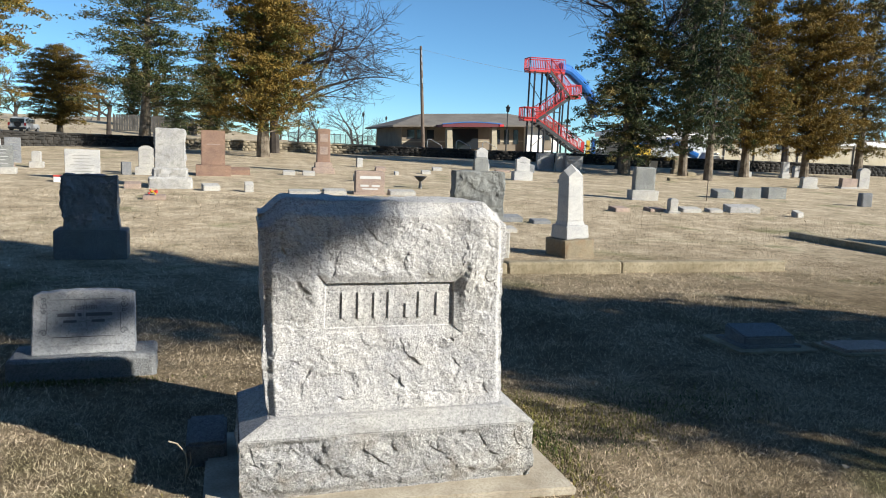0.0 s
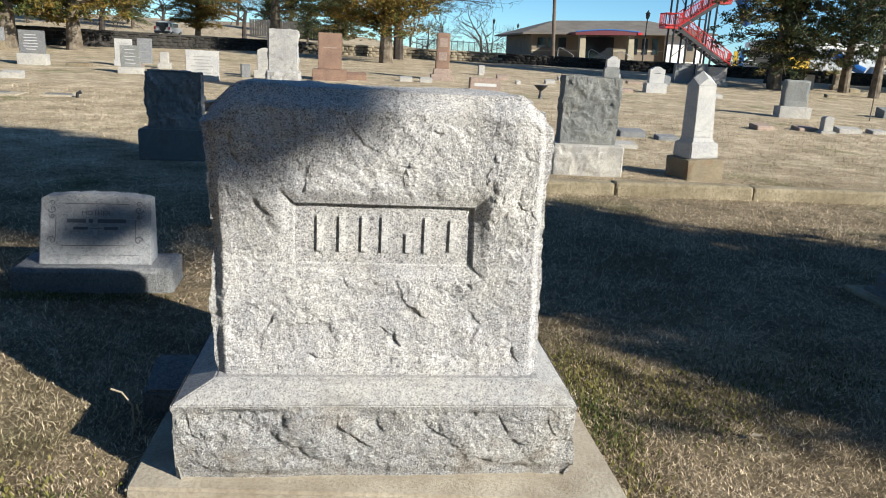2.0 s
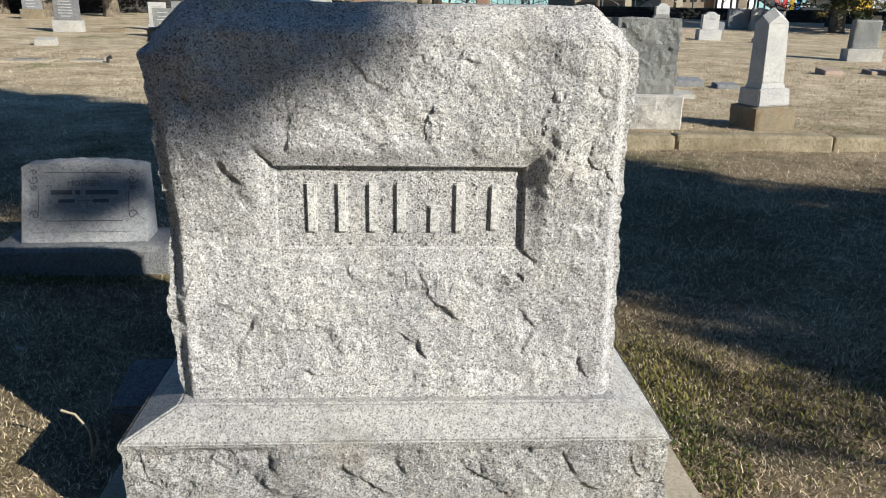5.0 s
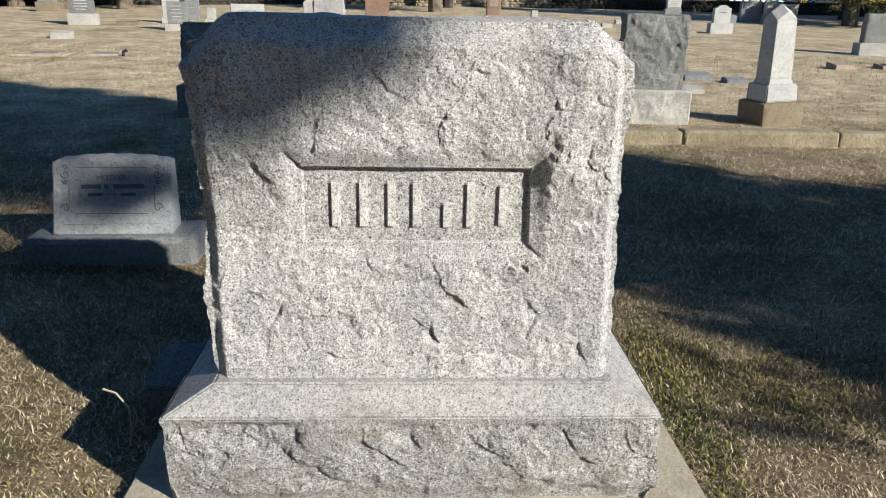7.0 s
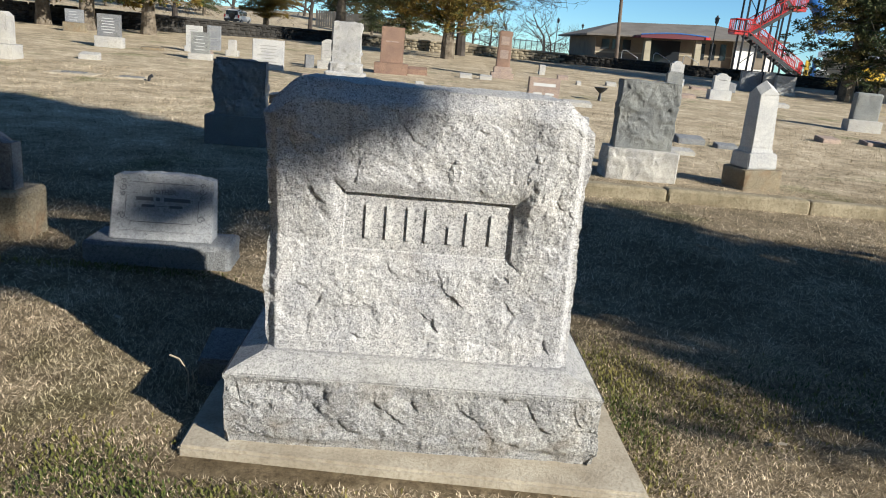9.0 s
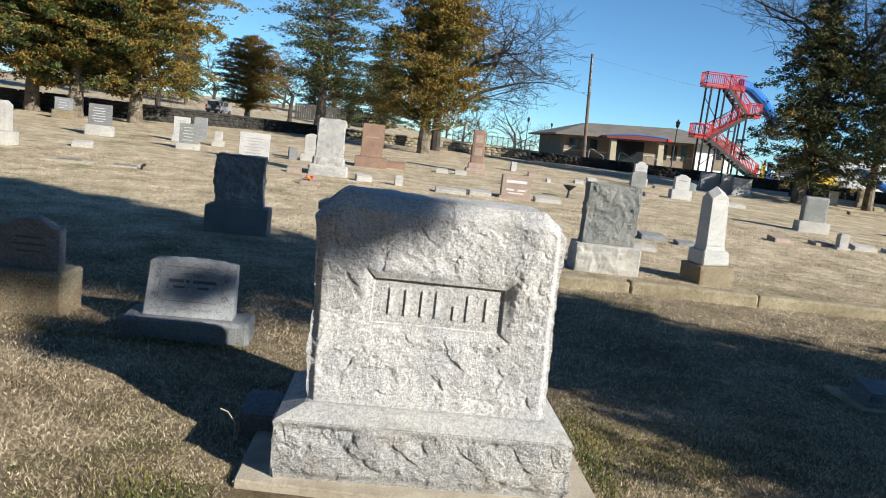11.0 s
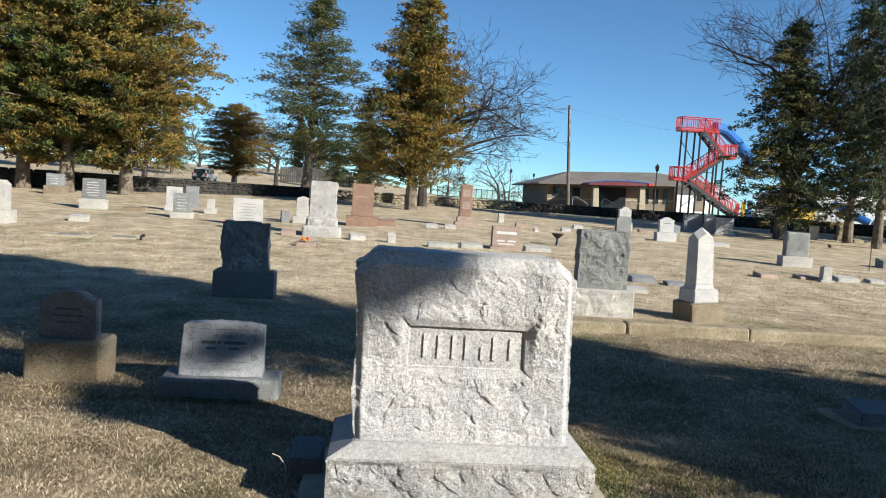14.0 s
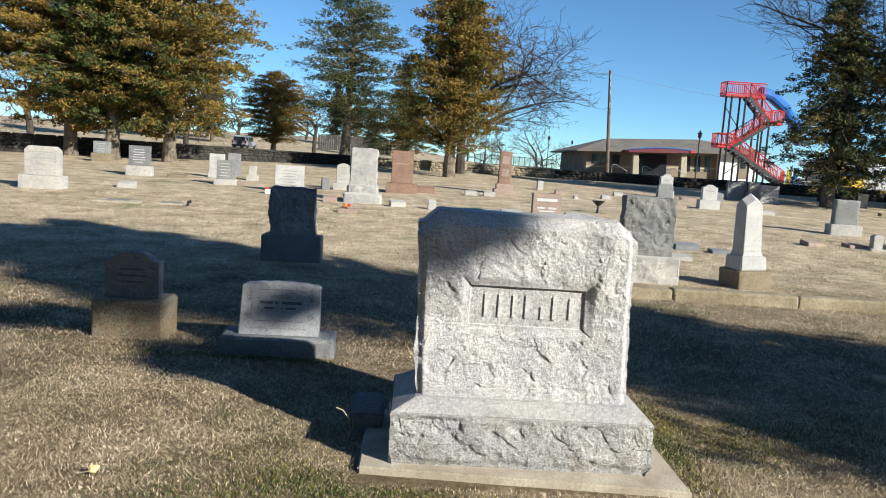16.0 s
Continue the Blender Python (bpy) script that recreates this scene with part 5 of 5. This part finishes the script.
def build_tower():
    t = thing("slide_stair_tower", pose(0, 0, 0), "tall red zigzag stair tower of a playground slide", "stair tower")
    y0, y1 = 59.4, 60.7
    for x, top in ((26.05, 9.05), (27.3, 9.05), (28.75, 9.05), (29.6, 6.8)):
        for y in (y0 + 0.05, y1 - 0.05):
            part("post", tube([(x, y, 1.4), (x, y, top)], 0.085, 6), M_BLACK, t, "black steel post")
    for a, b in (((26.05, y0, 2.2), (28.75, y0, 4.6)), ((28.75, y1, 4.6), (26.05, y1, 8.2)), ((27.3, y0, 5.0), (28.75, y0, 8.2)), ((26.05, y0, 5.4), (28.75, y0, 5.4))):
        part("brace", tube([a, b], 0.035, 5), M_BLACK, t)
    decks = [(25.5, 29.0, 9.15), (29.6, 30.8, 6.95), (25.2, 26.6, 4.7)]
    for x0, x1, z in decks:
        part("deck", box(x0, x1, y0, y1, z - 0.18, z, 0.01), M_REDP, t, "red steel landing")
        for y in (y0, y1):
            railing(t, (x0, y, z), (x1, y, z))
    railing(t, (25.5, y0, 9.15), (25.5, y1, 9.15)), railing(t, (30.8, y0, 6.95), (30.8, y1, 6.95)), railing(t, (25.2, y0, 4.7), (25.2, y1, 4.7))
    for a, b in (((27.6, 9.15), (29.7, 6.95)), ((29.7, 6.95), (26.5, 4.7)), ((26.4, 4.7), (31.4, 1.75))):
        f = None
        for y in (y0, y1):
            p, q = Vector((a[0], y, a[1] - 0.12)), Vector((b[0], y, b[1] - 0.12))
            bm = bmesh.new()
            vs = [bm.verts.new(v + Vector((0, dy, dz))) for v in (p, q) for dy, dz in ((-0.03, -0.18), (0.03, -0.18), (0.03, 0.16), (-0.03, 0.16))]
            for k in range(4):
                bm.faces.new((vs[k], vs[(k + 1) % 4], vs[4 + (k + 1) % 4], vs[4 + k]))
            bm.faces.new(vs[:4]), bm.faces.new(vs[4:])
            f = part("stringer", bm, M_BLACK, f) if f else part("flight", bm, M_BLACK, t, "black stair flight")
            f = f.parent if f.name.startswith("stringer") else f
            railing(t, (a[0], y, a[1]), (b[0], y, b[1]))
        n = int(abs(a[1] - b[1]) / 0.19)
        for k in range(n):
            u = (k + 0.5) / n
            x, z = a[0] + (b[0] - a[0]) * u, a[1] + (b[1] - a[1]) * u
            part("tread", box(x - 0.14, x + 0.14, y0, y1, z - 0.04, z), M_BLACK, f)
    s = part("slide", tube([(28.9, 60.3, 9.6), (30.0, 60.6, 9.4), (31.6, 61.2, 8.5), (33.4, 62.5, 7.2), (35.0, 64.5, 5.8)], 0.5, 12), M_BLUEP, t, "blue enclosed tube slide")


def build_poles():
    t = thing("utility_pole", pose(15.9, 60, 1.5, 0, -3.5, 0), "weathered wooden utility pole leaning slightly", "utility pole")
    part("pole", tube([(0, 0, -0.3), (0, 0, 5), (0, 0, 9.0)], 0.17, 10, None, 0.11), M_POLE, t)
    for z in (5.8, 6.9, 7.6, 8.2):
        part("bracket", box(-0.03, 0.05, -0.2, -0.12, z, z + 0.45), M_STEELP, t, "pale metal fitting")
    w = thing("overhead_wire", pose(0, 0, 0), "thin overhead wire strung from the pole", "wire")
    for a, b in (((15.37, 60, 10.2), (38, 64, 9.0)), ((15.37, 60, 10.2), (-12, 66, 11.4))):
        pts = [(a[0] + (b[0] - a[0]) * k / 12, a[1] + (b[1] - a[1]) * k / 12, a[2] + (b[2] - a[2]) * k / 12 - 0.5 * math.sin(math.pi * k / 12)) for k in range(13)]
        part("strand", tube(pts, 0.010, 4), M_POLE, w)
    for x, y, h in ((24.0, 60.5, 4.1), (17.5, 100, 4.6), (25, 120, 5)):
        z = terrace_z(x, y)
        l = thing("street_lamp", pose(x, y, z), "black post-top street lamp beside the drive", "street lamp", "street lamps")
        part("post", tube([(0, 0, -0.2), (0, 0, 0.7), (0, 0, h - 0.5)], 0.075, 8, None, 0.05), M_BLACK, l)
        part("lantern", tube([(0, 0, h - 0.5), (0, 0, h - 0.42), (0, 0, h - 0.05)], 0.09, 8, None, 0.2), M_GLASS, l)
        part("cap", tube([(0, 0, h - 0.05), (0, 0, h + 0.02), (0, 0, h + 0.22)], 0.26, 8, None, 0.02), M_BLACK, l)


def build_car():
    x, y = -22.2, 86.5
    t = thing("silver_suv", pose(x, y, terrace_z(x, y) - 0.1, 0, 0, -5), "silver compact SUV with a spare wheel on its tailgate", "car")
    b = box(-0.9, 0.9, -2.15, 2.15, 0.42, 1.05, 0.12)
    box(-0.82, 0.82, -2.05, 0.75, 1.0, 1.72, 0.12, 0.86, b, 0.84)
    part("body", b, M_SILVER, t, "silver body shell")
    part("bumper", box(-0.88, 0.88, -2.24, -2.08, 0.42, 0.66, 0.04), M_BLACK, t)
    part("rear_window", box(-0.66, 0.66, -2.06, -1.93, 1.10, 1.56, 0.03), M_GLASS, t)
    for s in (-1, 1):
        for y0 in (-1.75, -0.75, 0.05):
            part("side_window", box(s * 0.79 - 0.04, s * 0.79 + 0.04, y0, y0 + 0.72, 1.10, 1.52, 0.02), M_GLASS, t)
        part("tail_light", box(s * 0.8 - 0.09, s * 0.8 + 0.09, -2.18, -2.06, 0.8, 1.12, 0.02), M_LAMPRED, t)
        part("roof_rail", tube([(s * 0.6, -1.7, 1.76), (s * 0.6, 0.3, 1.76)], 0.03, 6), M_BLACK, t)
        for y0 in (-1.35, 1.35):
            w = part("wheel", tube([(s * 0.72, y0, 0.34), (s * 0.92, y0, 0.34)], 0.35, 18), M_RUBBER, t)
            part("rim", tube([(s * 0.90, y0, 0.34), (s * 0.935, y0, 0.34)], 0.21, 14), M_STEELP, w)
    part("spare_wheel", tube([(0.1, -2.12, 0.98), (0.1, -2.32, 0.98)], 0.34, 20), M_RUBBER, t, "black spare wheel cover")
    part("plate", box(-0.6, -0.25, -2.19, -2.15, 0.76, 0.92), M_WHITE, t)


def build_playground():
    x0, y0 = 38.5, 62.5
    z = terrace_z(x0, y0)
    t = thing("play_structure", pose(x0, y0, z), "playground frame with blue and yellow slides", "playground")
    for x in (0, 2.2, 4.4):
        for y in (0, 1.8):
            part("post", tube([(x, y, -0.2), (x, y, 3.4)], 0.08, 8), M_WHITE, t, "white post")
    part("deck", box(-0.1, 4.5, -0.1, 1.9, 1.3, 1.42), M_BLUEP, t)
    part("roof", box(-0.3, 2.5, -0.3, 2.1, 3.1, 3.9, 0.02, 0.1), M_BLUEP, t, "blue pitched roof")
    part("slide", tube([(4.4, 0.9, 1.8), (5.2, 0.6, 1.6), (6.6, -0.2, 0.6), (7.3, -0.6, 0.25)], 0.38, 10), M_BLUEP, t)
    part("curved_slide", tube([(0.0, 0.5, 1.9), (-0.8, -0.2, 1.7), (-1.0, -1.0, 1.1), (-0.2, -1.5, 0.5)], 0.36, 10), M_YELLOW, t, "yellow curved slide")
    part("panel", box(0.1, 2.1, -0.06, 0.0, 0.2, 1.3), M_YELLOW, t)
    for k, (x, y) in enumerate(((33.0, 62), (34.5, 63), (47, 62), (49, 63.5))):
        b = thing("picnic_table", pose(x, y, terrace_z(x, y), 0, 0, 15 * k), "pale picnic table beside the playground", "table", "picnic tables")
        part("tabletop", box(-0.9, 0.9, -0.38, 0.38, 0.7, 0.76, 0.01), M_WHITE, b)
        for s in (-1, 1):
            part("bench", box(-0.9, 0.9, s * 0.75 - 0.13, s * 0.75 + 0.13, 0.42, 0.47, 0.01), M_WHITE, b)
            part("leg", box(s * 0.6 - 0.04, s * 0.6 + 0.04, -0.7, 0.7, 0.0, 0.7, 0, 1, None, 0.4), M_STEELP, b)
    for k, (x, m) in enumerate(((32.2, M_REDP), (32.8, M_YELLOW), (33.4, M_BLUEP))):
        p = thing("activity_board", pose(x, 61.2, terrace_z(x, 61.2)), "small bright painted playground panel", "playground", "playground panels")
        part("board", box(-0.2, 0.2, -0.04, 0.04, 0, 1.2 + 0.2 * k, 0.02), m, p)


def build_fence():
    t = thing("picket_fence", pose(0, 0, 0), "black metal picket fence far behind the wall", "fence")
    for k in range(15):
        x, y = 6.5 + k * 0.75, 92 + k * 0.1
        z = terrace_z(x, y)
        p = part("post", tube([(x, y, z - 0.1), (x, y, z + 1.5)], 0.05, 5), M_BLACK, t)
        for q in range(1, 6):
            part("picket", tube([(x + q * 0.125, y, z + 0.1), (x + q * 0.125, y, z + 1.4)], 0.025, 4), M_BLACK, p)
    part("rail", tube([(6.5, 92, terrace_z(6.5, 92) + 1.35), (17.2, 93.4, terrace_z(17, 93) + 1.35)], 0.04, 5), M_BLACK, t)
    part("rail", tube([(6.5, 92, terrace_z(6.5, 92) + 0.2), (17.2, 93.4, terrace_z(17, 93) + 0.2)], 0.04, 5), M_BLACK, t)


def build_board_fence():
    t = thing("board_fence", pose(0, 0, 0), "weathered grey board fence along the top of the slope", "fence")
    rng = random.Random(14)
    for k in range(34):
        x = -15.0 + k * 0.30
        y = 99 + 0.02 * k
        z = terrace_z(x, y)
        part("board", box(x, x + 0.27, y, y + 0.03, z - 0.1, z + 2.1 + rng.uniform(-0.05, 0.05)), M_BOARD, t)
        if k % 8 == 0:
            part("post", box(x - 0.06, x + 0.06, y + 0.03, y + 0.15, z - 0.2, z + 2.2), M_POLE, t)


build_board_fence(), build_hall(), build_far_building(), build_tower(), build_poles(), build_car(), build_playground(), build_fence()


# ---- small things ----
def small_things():
    x, y = -0.96, 0.36
    s = thing("dry_stem", pose(x, y, field_z(x, y)), "thin dry curved plant stem beside the monument", "plant stem")
    part("stalk", tube([(0, 0, -0.02), (0.015, 0, 0.07), (0.01, 0.01, 0.14), (-0.03, 0.02, 0.19), (-0.07, 0.02, 0.205)], 0.004, 5), M_STRAW, s)
    part("tendril", tube([(0.015, 0, 0.05), (0.035, 0.01, 0.10), (0.03, 0.0, 0.15)], 0.003, 5), M_STRAW, s)
    u = thing("urn_planter", pose(5.9, 22.3, field_z(5.9, 22.3)), "small dark metal urn on a stem", "planter")
    part("bowl", tube([(0, 0, 0.26), (0, 0, 0.34), (0, 0, 0.44)], 0.06, 12, None, 0.24), M_BLACK, u)
    part("stem", tube([(0, 0, -0.02), (0, 0, 0.05), (0, 0, 0.27)], 0.09, 8, None, 0.035), M_BLACK, u)
    h = thing("metal_stake", pose(16.3, 19.9, field_z(16.3, 19.9)), "thin rusty metal stake in the lawn", "stake")
    part("rod", tube([(0, 0, -0.1), (0, 0, 0.9)], 0.018, 6), M_POLE, h)
    f = thing("flower_bunch", pose(-2.62, 17.02, field_z(-2.6, 17) + 0.13), "small bunch of red flowers on a grave marker", "flowers")
    r = random.Random(3)
    for k in range(12):
        p = Vector((r.uniform(-0.14, 0.14), r.uniform(-0.06, 0.06), r.uniform(0.03, 0.11)))
        b = bmesh.new()
        bmesh.ops.create_icosphere(b, subdivisions=1, radius=0.035)
        for v in b.verts:
            v.co = v.co * r.uniform(0.7, 1.2) + p
        part("bloom", b, M_PETAL if k % 3 else M_YELLOW, f)
    c = thing("flower_box", pose(-5.6, 21.6, field_z(-5.6, 21.6)), "white low grave cover edged with red flowers", "grave cover")
    part("box", box(-0.3, 0.3, -0.2, 0.2, -0.03, 0.16, 0.015), M_WHITE, c)
    part("trim", box(-0.31, 0.31, -0.21, 0.21, 0.161, 0.20, 0.01), M_PETAL, c)
    q = thing("terracotta_ball", pose(2.35, 12.6, field_z(2.35, 12.6) + 0.13), "round terracotta garden ball on the lawn", "ornament")
    b = bmesh.new()
    bmesh.ops.create_uvsphere(b, u_segments=20, v_segments=12, radius=0.15)
    for fc in b.faces:
        fc.smooth = True
    part("ball", b, M_DIRT, q)
    x, y = -2.16, -0.23
    e = thing("fallen_leaf", pose(x, y, field_z(x, y) + 0.03, 12, -8, 40), "large pale yellow curled dry leaf on the turf", "leaf")
    b = bmesh.new()
    hub = b.verts.new((0, 0, 0.004))
    rim = []
    for k in range(20):
        a = k * math.pi / 10
        rr = 0.022 + 0.020 * (0.5 + 0.5 * math.cos(a * 5)) + 0.006 * math.cos(a)
        rim.append(b.verts.new((rr * math.cos(a), rr * math.sin(a) * 0.8, 0.012 * math.sin(a * 2) + 0.25 * rr * rr / 0.04)))
    for k in range(20):
        b.faces.new((hub, rim[k], rim[(k + 1) % 20]))
    part("blade", b, M_LEAF, e)
    part("stalk", tube([(-0.02, 0, 0.004), (-0.045, 0.004, 0.01), (-0.065, 0.012, 0.008)], 0.0016, 5), M_STRAW, e)
    n = thing("lawn_spike", pose(-6.85, 16.1, field_z(-6.8, 16.1)), "small dark peg standing in the lawn", "peg")
    part("peg", tube([(0, 0, -0.05), (0.02, 0, 0.10), (0.10, 0.02, 0.14)], 0.035, 6, None, 0.05), M_BLACK, n)


small_things()


# ---- grass blades and fallen leaves near the path ----
def build_grass():
    rng = np.random.default_rng(77)
    zones = [(-3.2, 3.4, -1.3, 1.6, 15500, 0.025), (-4.6, 5.0, -1.6, 2.6, 4600, 0.034), (-5.5, 6.5, 2.4, 5.0, 2400, 0.046), (-8, 10, 5.0, 9.5, 900, 0.055), (-14, 17, 9.5, 19.0, 170, 0.085)]
    P, S = [], []
    for x0, x1, y0, y1, density, size in zones:
        n = int((x1 - x0) * (y1 - y0) * density)
        x, y = rng.uniform(x0, x1, n), rng.uniform(y0, y1, n)
        keep = ~((np.abs(x - 0.01) < 0.87) & (y > -0.17) & (y < 0.86))
        keep &= ~((np.abs(x + 1.72) < 0.47) & (y > 2.16) & (y < 2.56)) & ~((np.abs(x + 3.05) < 0.3) & (y > 2.46) & (y < 2.85))
        keep &= ~((np.abs(x - 3.93) < 0.40) & (np.abs(y - 2.23) < 0.32)) & ~((np.abs(x - 4.80) < 0.4) & (np.abs(y - 1.90) < 0.25))
        keep &= ~((y > 6.40) & (y < 6.66) & (x > 1.2) & (x < 8.0))
        keep &= ~((np.abs(x + 2.64) < 0.48) & (y > 8) & (y < 8.5)) & ~((np.abs(x - 3.22) < 0.54) & (y > 8) & (y < 8.6)) & ~((np.abs(x - 4.98) < 0.31) & (np.abs(y - 8.25) < 0.31))
        x, y = x[keep], y[keep]
        z = np.array([field_z(a, b) for a, b in zip(x.tolist(), y.tolist())])
        P.append(np.stack([x, y, z - 0.004], 1))
        S.append(np.full(len(x), size))
    p, s = np.concatenate(P), np.concatenate(S)
    n = len(p)
    az = rng.uniform(0, 2 * math.pi, n)
    up = rng.uniform(0.1, 0.85, n)
    d = np.stack([np.cos(az) * np.cos(up), np.sin(az) * np.cos(up), np.sin(up)], 1)
    side = np.stack([-np.sin(az), np.cos(az), np.zeros(n)], 1)
    L = s * rng.uniform(0.5, 1.3, n)
    w = s * rng.uniform(0.03, 0.062, n)
    bend = rng.normal(0, 0.65, (n, 3)) * np.array([1, 1, 0.25])
    tip = d * 0.55 + bend * 0.6
    tip[:, 2] += 0.05
    mid = p + d * (L * 0.55)[:, None]
    end = mid + tip * (L * 0.6)[:, None]
    end[:, 2] = np.maximum(end[:, 2], p[:, 2] + 0.004)
    v = np.stack([p - side * w[:, None], p + side * w[:, None], mid + side * (w * 0.8)[:, None], mid - side * (w * 0.8)[:, None], end], 1).reshape(-1, 3)
    i = np.arange(n)[:, None] * 5
    f = (i + np.array([[0, 1, 2, 3]])).tolist() + (i + np.array([[3, 2, 4]])).tolist()
    ob = new("grass", mesh("grass", v.tolist(), f, M_BLADES))
    tagged(ob, "dry straw-coloured turf grass with green tufts", "grass", kind="stuff")
    m = 12000
    spots = [(0.98, 0.25, 0.07, 0.45), (1.02, 0.75, 0.10, 0.3), (1.15, 0.95, 0.2, 0.2), (-1.15, -0.15, 0.16, 0.14), (-0.6, -0.3, 0.3, 0.06), (1.5, 0.6, 0.2, 0.2), (-1.6, -0.5, 0.25, 0.2), (2.2, 0.9, 0.4, 0.2), (-2.0, 2.05, 0.5, 0.05)]
    pick = rng.integers(0, len(spots), m)
    sp = np.array(spots)[pick]
    x, y = sp[:, 0] + rng.normal(0, 1, m) * sp[:, 2], sp[:, 1] + rng.normal(0, 1, m) * sp[:, 3]
    keep = ~((np.abs(x - 0.01) < 0.885) & (y > -0.19) & (y < 0.88)) & ~((np.abs(x + 1.72) < 0.48) & (y > 2.14))
    x, y = x[keep], y[keep]
    m = len(x)
    p = np.stack([x, y, np.array([field_z(a, b) for a, b in zip(x.tolist(), y.tolist())])], 1)
    az, up, L = rng.uniform(0, 6.28, m), rng.uniform(0.5, 1.3, m), rng.uniform(0.010, 0.032, m)
    d = np.stack([np.cos(az) * np.cos(up), np.sin(az) * np.cos(up), np.sin(up)], 1) * L[:, None]
    side = np.stack([-np.sin(az), np.cos(az), np.zeros(m)], 1) * (L * 0.14)[:, None]
    v = np.stack([p - side * 0.4, p + d * 0.6 - side, p + d, p + d * 0.6 + side], 1).reshape(-1, 3)
    tagged(new("weeds", mesh("weeds", v.tolist(), np.arange(m * 4).reshape(m, 4).tolist(), M_WEED)), "small green weeds and clover in the turf", "weeds", kind="stuff")
    m = 36
    q = np.stack([rng.uniform(-4, 6, m), rng.uniform(-1.5, 6, m)], 1)
    vs, fs = [], []
    for a, b in q.tolist():
        if abs(a) < 1.0 and -0.3 < b < 1.0:
            continue
        r, t = rng.uniform(0.008, 0.018), rng.uniform(0, 6.28)
        z = field_z(a, b) + 0.018
        k = len(vs)
        for j in range(6):
            e = t + j * math.pi / 3
            rr = r * (1.0 if j % 3 else 1.6)
            vs.append((a + rr * math.cos(e), b + rr * math.sin(e), z + rng.uniform(0, 0.015)))
        fs.append(tuple(range(k, k + 6)))
    tagged(new("fallen_leaves", mesh("fallen_leaves", vs, fs, M_STRAW)), "scattered dry fallen leaves on the lawn", "leaves", kind="stuff")


build_grass()
